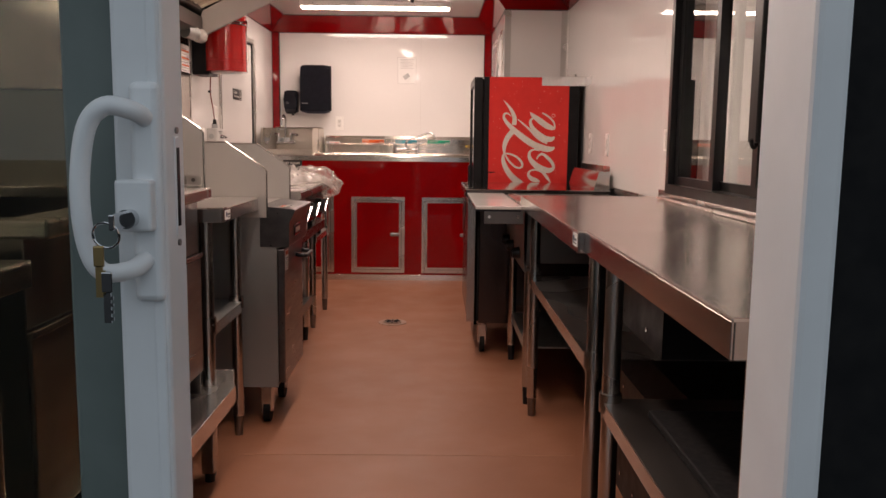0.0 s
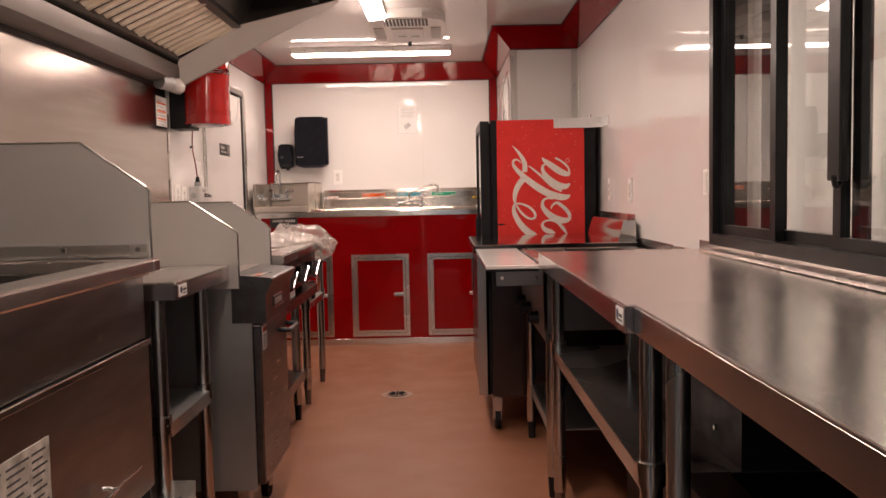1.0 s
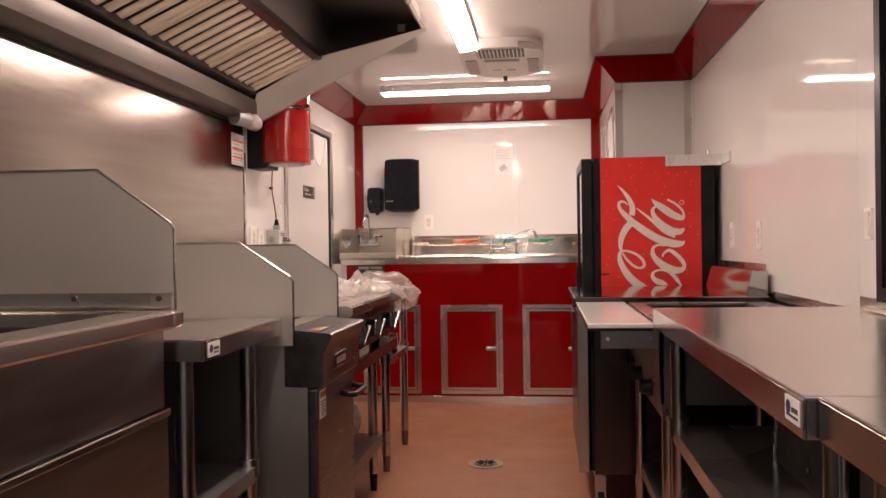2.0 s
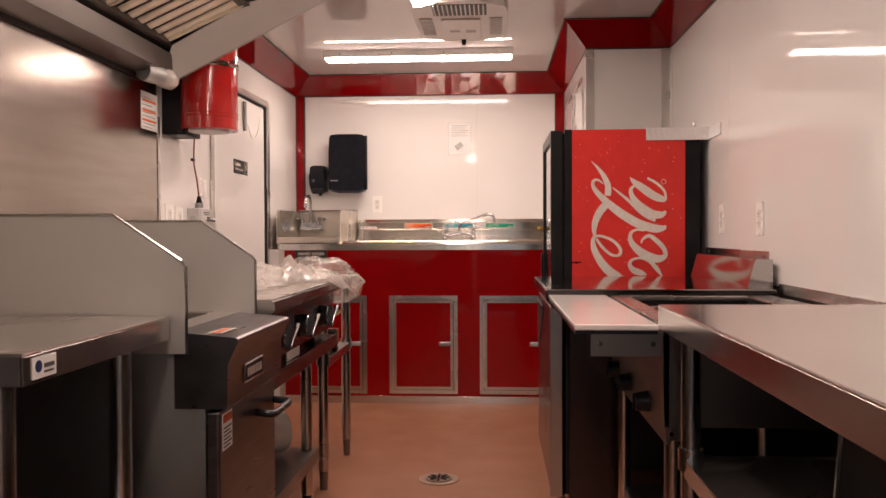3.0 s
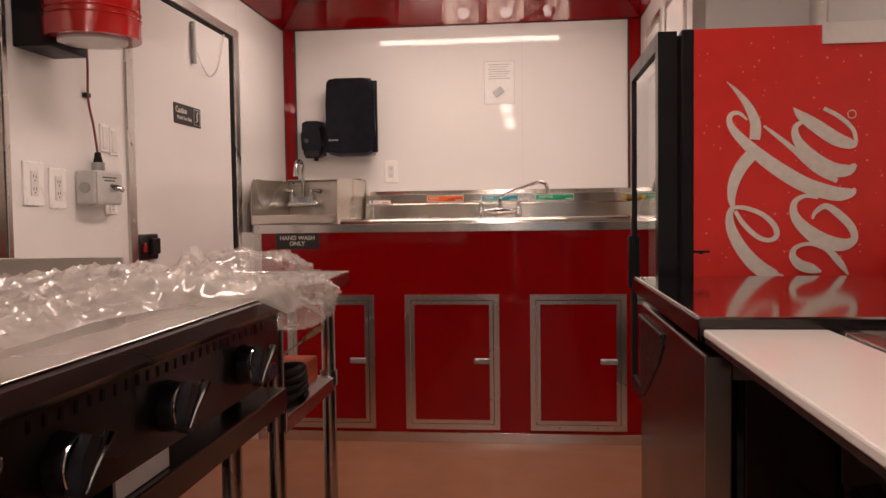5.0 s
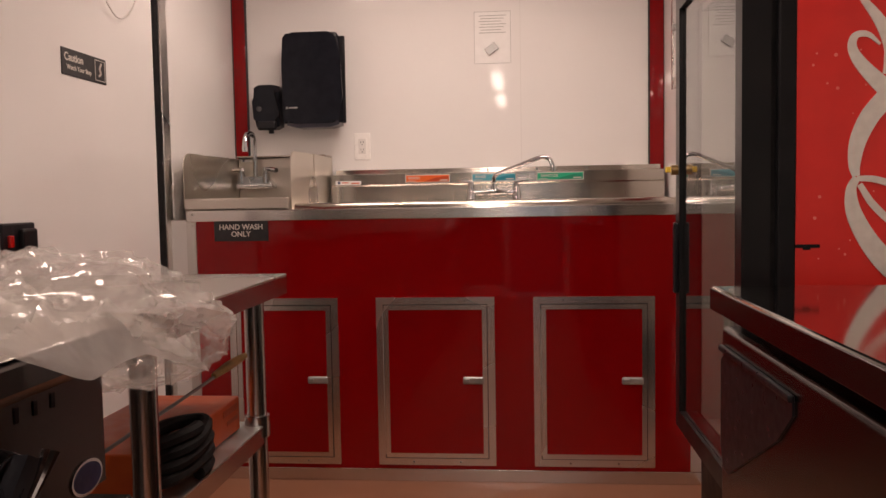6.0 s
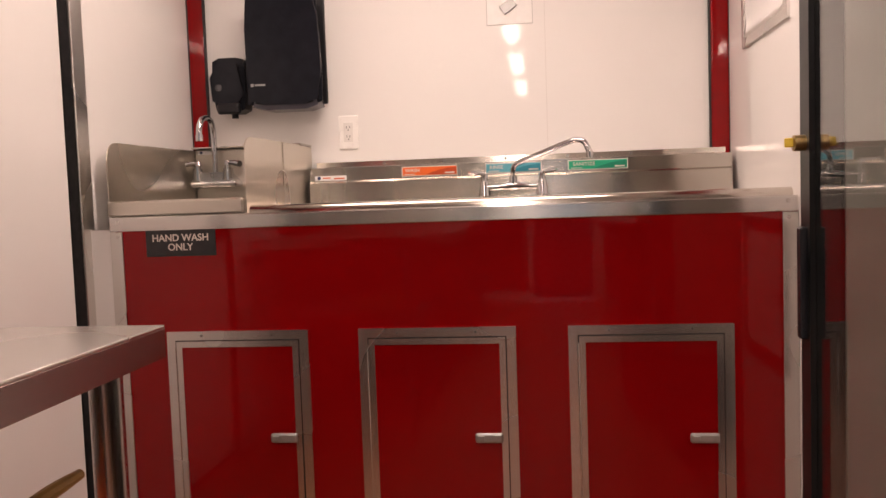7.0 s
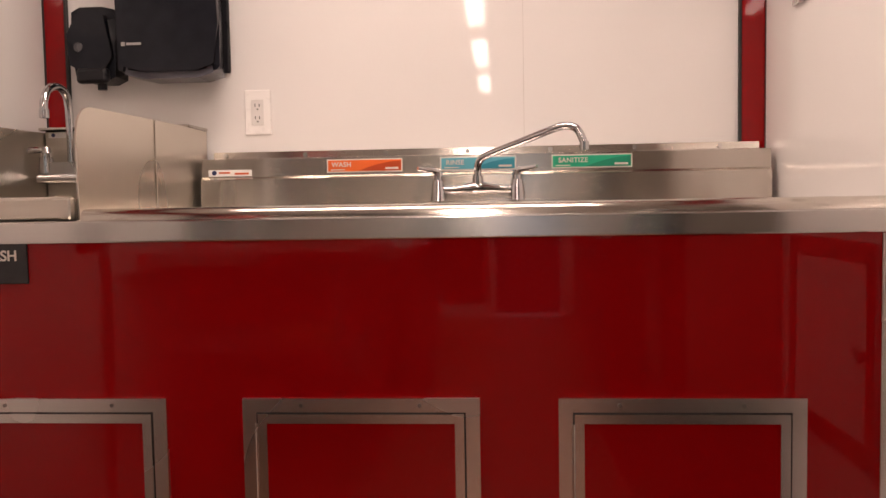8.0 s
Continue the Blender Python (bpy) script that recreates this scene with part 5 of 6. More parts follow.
for i in range(6):
    box(bm, -0.2466, -0.246, 2.860, 2.900 + 0.008 * (i % 2), 0.605 + i * 0.0075, 0.608 + i * 0.0075)
part("bars", bm, ink, lb)
l2 = thing("fryer_label", "small greased printed strip on the fryer ledge", "label", (-0.26, 2.90, 0.8355))
part("sheet", bx(-0.276, -0.244, 2.85, 2.945, 0.8355, 0.8372), greased_paper, l2)
part("band", bx(-0.268, -0.256, 2.862, 2.935, 0.8372, 0.8376), ink_red, l2)


def castor(parent, x, y, h, r=0.045):
    c = part("castor", box(cy((x, y, h), (x, y, h - 0.012), 0.03, 14), x - 0.022, x + 0.022, y - 0.02, y + 0.02, r, h - 0.012, 0.004), steel_leg, parent)
    part("wheel", cy((x - 0.012, y + 0.012, r), (x + 0.012, y + 0.012, r), r, 20), rubber, c, "black rubber wheel")


for x in (-0.33, -0.92):
    for y in (FY0 + 0.06, FY1 - 0.06):
        castor(fy, x, y, 0.155)

# griddle on its stand
GY0, GY1 = 3.29, 4.20
gd = thing("griddle_stand", "open stainless steel stand with a low shelf under the griddle", "stand", (-0.65, 3.75, 0))
bm = bx(-1.0, -0.290, GY0, GY1 + 0.06, 0.655, 0.662, 0.002)
box(bm, -0.294, -0.290, GY0, GY1 + 0.06, 0.618, 0.656)
# stand top darkened for the shade under the griddle
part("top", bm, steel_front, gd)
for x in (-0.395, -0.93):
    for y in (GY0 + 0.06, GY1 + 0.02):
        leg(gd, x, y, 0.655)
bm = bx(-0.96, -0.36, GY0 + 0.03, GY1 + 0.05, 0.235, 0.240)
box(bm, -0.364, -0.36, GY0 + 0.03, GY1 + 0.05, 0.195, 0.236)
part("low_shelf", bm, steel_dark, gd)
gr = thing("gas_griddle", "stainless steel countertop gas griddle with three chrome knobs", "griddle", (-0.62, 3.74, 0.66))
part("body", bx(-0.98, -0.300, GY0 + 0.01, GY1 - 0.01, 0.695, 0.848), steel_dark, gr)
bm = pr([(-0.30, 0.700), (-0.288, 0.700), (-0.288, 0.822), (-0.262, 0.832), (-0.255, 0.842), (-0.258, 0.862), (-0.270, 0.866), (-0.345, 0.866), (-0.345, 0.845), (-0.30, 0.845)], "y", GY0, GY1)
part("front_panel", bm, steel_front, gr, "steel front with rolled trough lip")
# lip end and top: lighter steel pieces carry the light they catch
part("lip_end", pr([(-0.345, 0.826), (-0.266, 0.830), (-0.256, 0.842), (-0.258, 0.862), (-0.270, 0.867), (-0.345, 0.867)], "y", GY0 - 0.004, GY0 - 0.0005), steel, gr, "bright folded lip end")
part("lip_top", bx(-0.347, -0.266, GY0, GY1, 0.8665, 0.8685, 0.0008, 1), steel_y, gr, "trough edge top in lightened steel")
for i in range(26):
    part("vent_slot", bx(-0.2878, -0.2868, GY0 + 0.10 + i * 0.0285, GY0 + 0.106 + i * 0.0285, 0.803, 0.817), black_metal, gr)
bm = bx(-0.97, -0.345, GY0 + 0.008, GY1 - 0.008, 0.849, 0.862, 0.003)
part("plate", bm, steel, gr, "bright flat cooking plate")
part("back_splash", bx(-0.985, -0.972, GY0, GY1, 0.86, 0.955, 0.002), steel, gr)
part("side_splash", bx(-0.985, -0.60, GY0, GY0 + 0.006, 0.86, 0.935, 0.002), steel, gr)
part("side_splash", bx(-0.985, -0.60, GY1 - 0.006, GY1, 0.86, 0.935, 0.002), steel, gr)
for y in (3.445, 3.705, 4.005):
    kb = part("knob", cy((-0.2875, y, 0.757), (-0.268, y, 0.757), 0.036, 28, 0.032), black_plastic, gr, "black knob with chrome grip")
    turned = Matrix.Rotation(radians(-28), 3, "X")
    q = pr([(y - 0.012, 0.722), (y + 0.012, 0.722), (y + 0.020, 0.757), (y + 0.012, 0.786), (y - 0.012, 0.786), (y - 0.020, 0.757)], "x", -0.268, -0.252)
    bmesh.ops.rotate(q, verts=q.verts, cent=(0, y, 0.757), matrix=turned)
    part("grip", q, black_plastic, kb)
    q = tb([(-0.250, y - 0.004, 0.726), (-0.247, y - 0.002, 0.750), (-0.243, y, 0.772), (-0.240, y, 0.792)], lambda t: 0.0030 + 0.0050 * t * t, 10, 5)
    bmesh.ops.rotate(q, verts=q.verts, cent=(0, y, 0.757), matrix=turned)
    part("pointer", q, chrome, kb, "chrome pointer")
    q = tb([(-0.266, y + 0.030 * math.cos(a), 0.757 + 0.030 * math.sin(a)) for a in [i * math.pi / 12 for i in range(25)]], 0.0018, 6, 1)
    part("ring", q, chrome, kb, "thin chrome ring")
bm = B()
bmesh.ops.create_cone(bm, cap_ends=True, segments=28, radius1=1, radius2=1, depth=1, matrix=Matrix.Translation((-0.287, 4.160, 0.716)) @ Matrix.Rotation(radians(90), 4, "Y") @ Matrix.Diagonal((0.018, 0.030, 0.002, 1)))
eb = part("emblem", bm, chrome, gr, "oval chrome-rimmed emblem")
bm = B()
bmesh.ops.create_cone(bm, cap_ends=True, segments=28, radius1=1, radius2=1, depth=1, matrix=Matrix.Translation((-0.2857, 4.160, 0.716)) @ Matrix.Rotation(radians(90), 4, "Y") @ Matrix.Diagonal((0.015, 0.026, 0.0012, 1)))
part("field", bm, blue_ink, eb)
for x in (-0.36, -0.9):
    for y in (GY0 + 0.07, GY1 - 0.07):
        part("foot", cy((x, y, 0.662), (x, y, 0.696), 0.02, 14), black_plastic, gr)
tr = thing("drip_tray_label", "pale card tucked on the stand below the griddle", "label", (-0.31, 3.66, 0.68))
bm = bx(-0.306, -0.302, 3.585, 3.735, 0.664, 0.692)
part("card", bm, paper, tr)
bk = thing("white_bucket", "white plastic tub lying on the low griddle shelf", "tub", (-0.54, 4.09, 0.24))
bm = cy((-0.60, 4.02, 0.328), (-0.475, 4.155, 0.328), 0.088, 32, 0.076)
part("tub", bm, white_plastic, bk)
part("rim", tb([(-0.60 + 0.089 * 0.733 * math.cos(a), 4.02 - 0.089 * 0.68 * math.cos(a), 0.328 + 0.089 * math.sin(a)) for a in [i * math.pi / 12 for i in range(25)]], 0.004, 8, 1), white_plastic, bk)

# crumpled clear bag over the griddle
bag = thing("plastic_bag", "crumpled clear plastic sheet heaped over the griddle", "plastic bag", (-0.6, 3.95, 0.885))
bm = B()
NX, NY = 170, 260
def facets(q, s, width):
    """Crumpled film: flat cells that tilt, with a thin raised fold where two meet."""
    d, pts = noise.voronoi(q * s)
    fold = max(0.0, 1 - (d[1] - d[0]) / width)
    c = pts[0]
    tilt = noise.noise(c * 3.1) * (q.x * s - c.x) + noise.noise(c * 3.1 + Vector((9, 4, 2))) * (q.y * s - c.y)
    return fold, tilt


def bag_point(i, j):
    u, v = i / NX, j / NY
    y = 3.34 + 1.0 * v
    k = min(1.0, max(0.0, (y - 3.84) / 0.22))
    k = k * k * (3 - 2 * k)
    x = -0.97 + (0.598 + 0.150 * k) * u
    edge = min(u, 1 - u, v, 1 - v)
    env = min(1.0, edge / 0.10) ** 0.6
    q = Vector((x * 2.1 + y * 0.35, y * 0.62 - x * 0.25, 0.3))
    q += 0.03 * Vector((noise.noise(q * 6), noise.noise(q * 6 + Vector((4, 4, 4))), 0))
    f1, t1 = facets(q, 5.0, 0.10)
    f2, t2 = facets(q + Vector((3, 1, 0)), 12.0, 0.14)
    f3, t3 = facets(q + Vector((7, 5, 0)), 27.0, 0.20)
    h = 0.008 + env * (0.012 + 0.024 * t1 + 0.010 * f1 + 0.009 * t2 + 0.006 * f2 + 0.003 * t3 + 0.0025 * f3)
    # low swell towards the far front corner, with one pinched peak
    h += env * (0.030 * math.exp(-((x + 0.52) / 0.25) ** 2 - ((y - 4.05) / 0.25) ** 2) + 0.050 * math.exp(-((x + 0.44) / 0.022) ** 2 - ((y - 4.17) / 0.06) ** 2))
    z = 0.866 + max(0.003, h) - 0.35 * max(0.0, y - 4.20) - 0.9 * max(0.0, x + 0.262)
    wob = 0.030 * noise.noise(Vector((x * 6, y * 6, 5)))
    return x + wob * (1 - env), y + (0.045 * noise.noise(Vector((x * 7, 2, v * 3))) + 0.02 * noise.noise(Vector((x * 19, 4, v)))) * (1 - env), z
grid = [[bm.verts.new(bag_point(i, j)) for j in range(NY + 1)] for i in range(NX + 1)]
for i in range(NX):
    for j in range(NY):
        bm.faces.new((grid[i][j], grid[i + 1][j], grid[i + 1][j + 1], grid[i][j + 1]))
part("film", bm, poly_sheet, bag, limit=0.5)
bm = B()
FN, FM = 90, 60
def fold_point(i, j):
    a, v = 2 * math.pi * i / FN, j / FM
    r = 0.118 * math.sin(math.pi * (0.10 + 0.88 * v)) ** 0.7
    cx, cyy, cz = -0.375 + 0.085 * v, 4.10 + 0.37 * v, 0.893 - 0.055 * v - 0.035 * v * v
    q = Vector((math.cos(a) * 0.8, math.sin(a) * 0.8, v * 1.2))
    d, pts = noise.voronoi(q * 2.6)
    e, pts = noise.voronoi(q * 6.5)
    n1 = 0.90 + 0.30 * noise.noise(Vector((math.cos(a) * 2.4, math.sin(a) * 1.8, v * 3))) + 0.16 * d[0] + 0.10 * max(0.0, 1 - (d[1] - d[0]) / 0.12) + 0.07 * e[0] + 0.05 * max(0.0, 1 - (e[1] - e[0]) / 0.15)
    return cx + r * math.cos(a) * n1, cyy + 0.02 * noise.noise(Vector((a, v * 4, 2))), cz + 0.62 * r * math.sin(a) * n1
grid = [[bm.verts.new(fold_point(i, j)) for j in range(FM + 1)] for i in range(FN)]
for i in range(FN):
    for j in range(FM):
        bm.faces.new((grid[i][j], grid[(i + 1) % FN][j], grid[(i + 1) % FN][j + 1], grid[i][j + 1]))
part("hanging_fold", bm, poly, bag, limit=0.5)

# things on the end table's shelf
ob_ = thing("orange_box", "orange cardboard box lying on the table shelf", "box", (-0.53, 4.85, 0.53))
bm = bx(-0.62, -0.42, 4.60, 4.995, 0.529, 0.598, 0.003)
part("carton", bm, orange_card, ob_)
part("flap", bx(-0.61, -0.43, 4.996, 4.999, 0.535, 0.592, 0.001, 1), orange_card, ob_)
part("print_bars", box(bx(-0.4195, -0.419, 4.90, 4.98, 0.575, 0.588), -0.4195, -0.419, 4.92, 4.98, 0.555, 0.563), label_deep, ob_)
hz = thing("hose_coil", "coiled black rubber hose on the table shelf", "hose", (-0.44, 4.70, 0.56))
bm = B()
pts = []
for i in range(97):
    a = i * 2 * math.pi / 24
    r = 0.085 + 0.004 * math.sin(i)
    pts.append((-0.42 + 0.45 * r * math.cos(a), 4.68 + 1.15 * r * math.sin(a), 0.542 + 0.020 * i / 24))
tube(bm, pts, 0.0115, 8, 2)
part("hose", bm, rubber, hz)
lt = thing("fire_lighter", "long thin lighter with an amber handle lying across the shelf", "lighter", (-0.43, 4.8, 0.66))
part("shaft", tb([(-0.50, 4.45, 0.60), (-0.42, 4.86, 0.665)], 0.0032, 8, 1), steel_dark, lt)
part("grip", tb([(-0.42, 4.86, 0.668), (-0.408, 4.92, 0.678), (-0.396, 4.97, 0.686)], lambda t: 0.006 + 0.003 * math.sin(math.pi * t), 10, 5), wood_handle, lt, "amber handle")

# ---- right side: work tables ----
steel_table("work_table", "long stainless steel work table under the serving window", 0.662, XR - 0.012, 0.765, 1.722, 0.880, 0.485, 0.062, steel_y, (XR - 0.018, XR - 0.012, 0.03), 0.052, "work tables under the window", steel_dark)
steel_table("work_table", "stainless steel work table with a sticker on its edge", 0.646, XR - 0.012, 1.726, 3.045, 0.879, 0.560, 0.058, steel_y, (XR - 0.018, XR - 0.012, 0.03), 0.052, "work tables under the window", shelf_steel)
maker_sticker(0.646, 1.735, 1.793, 0.840, 0.870, -1)
ww = thing("wheel_well", "dark riveted metal wheel well box against the wall", "wheel well", (1.05, 2.1, 0))
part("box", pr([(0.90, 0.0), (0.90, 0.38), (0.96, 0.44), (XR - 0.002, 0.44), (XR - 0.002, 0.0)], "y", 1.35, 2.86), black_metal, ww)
bm = B()
for i in range(9):
    cyl(bm, (0.897, 1.45 + i * 0.165, 0.34), (0.901, 1.45 + i * 0.165, 0.34), 0.006, 8)
    cyl(bm, (0.897, 1.45 + i * 0.165, 0.06), (0.901, 1.45 + i * 0.165, 0.06), 0.006, 8)
part("rivets", bm, steel_leg, ww, kind="stuff")
sp = thing("equipment_box", "black metal equipment box with screws on the table shelf", "box", (1.02, 2.2, 0.563))
part("case", pr([(1.76, 0.563), (2.66, 0.563), (2.62, 0.80), (1.76, 0.80)], "x", 0.865, 1.16), black_metal, sp)
part("edge_trim", tb([(0.863, 2.66, 0.565), (0.863, 2.62, 0.80)], 0.005, 6, 1), steel_leg, sp)
for y in (1.90, 2.16, 2.42):
    part("screw", cy((0.860, y, 0.605), (0.866, y, 0.605), 0.006, 8), steel_leg, sp)
bmx = thing("black_mat", "folded black rubber mat on the lower table shelf", "mat", (0.9, 1.3, 0.49))
part("mat", bx(0.78, 1.12, 1.05, 1.55, 0.489, 0.507, 0.006), rubber, bmx)

# serving window
wf = structure("window_1", picture_frame(B(), WY0, WY1, WZ0, WZ1, 0.034, "x", XR - 0.040, XR + 0.07), black_frame, "black aluminium sliding serving window, closed")
part("flange", picture_frame(B(), WY0 - 0.016, WY1 + 0.016, WZ0 - 0.010, WZ1 + 0.016, 0.024, "x", XR - 0.005, XR - 0.001), black_frame, wf)
for ya, yb, xo in ((2.42, 2.839, 0.0), (2.035, 2.50, 0.028), (1.55, 2.105, 0.0), (1.016, 1.60, 0.028)):
    sh = part("sash", picture_frame(B(), ya, yb, WZ0 + 0.026, WZ1 - 0.026, 0.036, "x", XR - 0.016 + xo, XR + 0.008 + xo), black_frame, wf)
    g = part("pane", bx(XR - 0.006 + xo, XR - 0.002 + xo, ya + 0.034, yb - 0.034, WZ0 + 0.058, WZ1 - 0.058), glass, sh)
    g.visible_shadow = False
part("pull_bar", bx(XR - 0.038, XR - 0.017, 2.030, 2.090, 1.09, 1.84, 0.004), black_frame, wf, "long black pull bar")
part("pull_hook", tb([(XR - 0.022, 2.058, 1.092), (XR - 0.034, 2.050, 1.078), (XR - 0.044, 2.040, 1.086), (XR - 0.048, 2.034, 1.10)], 0.006, 8, 5), black_frame, wf)
part("sill", bx(XR - 0.065, XR - 0.002, WY0 - 0.03, WY1 + 0.02, 0.8815, 0.892, 0.003), steel_y, wf, "steel window sill")
ht_ = structure("serving_hatch", bx(XR + 0.104, XR + 0.120, 0.9, 2.70, 0.8, 2.0), white_wall, "closed white serving hatch outside the window")
part("hatch_gap", bx(XR + 0.112, XR + 0.124, 2.70, 2.84, 0.8, 2.0), black_frame, ht_, "dark gap")
part("edge_bar", bx(XR + 0.104, XR + 0.122, 2.84, 2.90, 0.8, 2.0), white_wall, ht_)
part("outer_skin", bx(XR + 0.124, XR + 0.13, 0.8, 3.0, 0.7, 2.1), black_metal, ht_)

# ---- steam table with cutting board ----
S0, S1 = 3.10, 3.915
stt = thing("steam_table", "stainless steel steam table with open dark wells", "steam table", (0.92, 3.5, 0))
for q in ((0.665, XR - 0.03, S0, S0 + 0.03), (0.665, XR - 0.03, S1 - 0.03, S1), (0.665, 0.72, S0 + 0.031, S1 - 0.031), (XR - 0.12, XR - 0.03, S0 + 0.031, S1 - 0.031), (0.721, XR - 0.121, 3.49, 3.53)):
    part("top_strip", bx(*q, 0.818, 0.832, 0.003), steel, stt)
for a, b in ((S0 + 0.034, 3.486), (3.534, S1 - 0.034)):
    well = part("well", bx(0.72, XR - 0.12, a, b, 0.64, 0.645), black_metal, stt, "dark open well")
    for q in ((0.716, 0.72, a, b), (XR - 0.12, XR - 0.116, a, b), (0.72, XR - 0.12, a - 0.003, a), (0.72, XR - 0.12, b, b + 0.003)):
        part("well_side", bx(*q, 0.64, 0.817), black_metal, well)
part("end_panel", bx(0.67, XR - 0.035, S0 + 0.002, S0 + 0.006, 0.60, 0.818), steel_dark, stt)
part("end_panel", bx(0.67, XR - 0.035, S1 - 0.006, S1 - 0.002, 0.60, 0.818), steel_dark, stt)
part("back_panel", bx(XR - 0.04, XR - 0.035, S0 + 0.006, S1 - 0.006, 0.60, 0.818), steel_dark, stt)
part("control_panel", pr([(0.668, 0.690), (0.676, 0.560), (0.682, 0.560), (0.682, 0.818), (0.668, 0.818)], "y", S0 + 0.002, S1 - 0.002), steel_dark, stt)
for y in (3.30, 3.56, 3.78):
    kb = part("knob", cy((0.672, y, 0.618), (0.640, y, 0.616), 0.026, 22, 0.022), black_plastic, stt, "black control knob")
    part("pointer", bx(0.634, 0.641, y - 0.003, y + 0.003, 0.600, 0.636), black_plastic, kb)
for x in (0.70, 1.13):
    for y in (S0 + 0.045, S1 - 0.06):
        l = leg(stt, x, y, 0.62)
        b = part("leg_bracket", bx(x - 0.022, x + 0.022, y - 0.026, y + 0.026, 0.565, 0.70, 0.003), steel_dark, l)
        for dx in (-0.011, 0.011):
            for z in (0.582, 0.606):
                part("bolt", cy((x + dx, y - 0.026, z), (x + dx, y - 0.031, z), 0.005, 8), chrome, l)
part("shelf", box(bx(0.70, 1.13, S0 + 0.05, S1 - 0.06, 0.235, 0.24), 0.697, 0.70, S0 + 0.05, S1 - 0.06, 0.20, 0.24), galvanised, stt)
cbd = thing("cutting_board", "white plastic cutting board along the front of the steam table", "cutting board", (0.555, 3.5, 0.82))
part("board", bx(0.469, 0.652, S0 - 0.038, S1, 0.820, 0.833, 0.003), white_board, cbd)
part("underside_rail", bx(0.471, 0.650, S0 - 0.035, S1 - 0.002, 0.812, 0.8195), black_plastic, cbd, "dark supporting edge")
for y in (S0 - 0.026, S1 - 0.03):
    br = part("shelf_bracket", bx(0.505, 0.662, y - 0.003, y, 0.762, 0.818, 0.002), steel_dark, cbd, "steel end bracket")
    for x in (0.525, 0.640):
        part("bolt", cy((x, y - 0.006, 0.790), (x, y - 0.003, 0.790), 0.006, 10), chrome, br)

# ---- undercounter fridge with worktop ----
F0, F1 = 3.925, 4.705
fr2 = thing("undercounter_fridge", "stainless steel worktop fridge with a black recessed handle", "fridge", (0.82, 4.29, 0))
bm = bx(0.464, XR - 0.015, F0, F1, 0.812, 0.850, 0.004)
part("worktop", bm, polished, fr2, "polished steel worktop")
# thin strip added over the polished edge, dark for what it reflects
part("worktop_edge", box(bx(0.462, 0.4645, F0 - 0.0015, F1, 0.813, 0.847, 0.001, 1), 0.4645, XR - 0.015, F0 - 0.0015, F0 + 0.0005, 0.813, 0.847), fridge_steel, fr2, "worktop edge strip with its dark reflection in the colour")
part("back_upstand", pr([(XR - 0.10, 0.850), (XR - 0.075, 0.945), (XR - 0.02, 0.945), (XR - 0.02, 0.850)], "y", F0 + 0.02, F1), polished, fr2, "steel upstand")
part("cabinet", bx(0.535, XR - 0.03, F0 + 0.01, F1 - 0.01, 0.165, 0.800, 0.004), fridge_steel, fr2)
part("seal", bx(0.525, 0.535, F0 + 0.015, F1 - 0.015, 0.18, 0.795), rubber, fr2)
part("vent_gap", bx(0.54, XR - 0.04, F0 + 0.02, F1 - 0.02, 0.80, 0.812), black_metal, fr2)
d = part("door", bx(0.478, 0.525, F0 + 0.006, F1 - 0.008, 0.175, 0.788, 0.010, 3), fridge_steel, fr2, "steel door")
hp = [(4.655, 0.752), (4.685, 0.735), (4.685, 0.60), (4.665, 0.566), (4.64, 0.566), (4.40, 0.69), (4.345, 0.735), (4.345, 0.752)]
part("recessed_handle", pr(hp, "x", 0.4745, 0.4790), black_plastic, d, "black recessed handle")
part("grip_lip", bx(0.470, 0.478, 4.345, 4.685, 0.750, 0.760, 0.003), black_plastic, d)
part("corner_post", bx(0.474, 0.514, F0 + 0.002, F0 + 0.008, 0.175, 0.79, 0.002), steel_leg, fr2, "bright vertical edge")
for x in (0.56, 1.10):
    for y in (F0 + 0.07, F1 - 0.07):
        castor(fr2, x, y, 0.165, 0.05)
bkt = thing("wall_bracket", "flat steel wall strip with screws above the worktop", "bracket", (XR, 4.44, 0.955))
part("strip", bx(XR - 0.004, XR - 0.0005, 4.035, 4.85, 0.938, 0.968, 0.001, 1), steel_y, bkt)
for y in (4.08, 4.44, 4.80):
    part("screw", cy((XR - 0.007, y, 0.953), (XR - 0.004, y, 0.953), 0.006, 10), steel_leg, bkt)
tb2 = thing("wall_flashing", "thin steel flashing strip where the table meets the wall", "flashing", (XR, 3.5, 0.86))
part("strip", bx(XR - 0.004, XR - 0.0005, 3.05, 3.94, 0.835, 0.868, 0.001, 1), steel_y, tb2)
for y in (3.2, 3.5, 3.88):
    part("screw", cy((XR - 0.007, y, 0.852), (XR - 0.004, y, 0.852), 0.006, 10), steel_leg, tb2)
outlet("east", 4.60, 1.085, XR)
outlet("east", 4.13, 1.078, XR)
outlet("east", 3.02, 1.10, XR, "switch", 0.05, 0.085)

# ---- glass door drinks cooler ----
K0, K1, KX0, KX1, KZ0, KZ1 = 4.815, 5.40, 0.599, 1.168, 0.10, 1.474
kc = thing("drinks_cooler", "tall drinks cooler with red side panels and a glass door", "cooler", (0.88, 5.09, 0))
# Pale liner darkened: the dim inside of the cooler is in its colour
liner_dim = surface("cooler_liner", (0.20, 0.185, 0.16), (0.25, 0.235, 0.205), (0.35, 0.5), 0.0, 10.0, bumps=0.03)
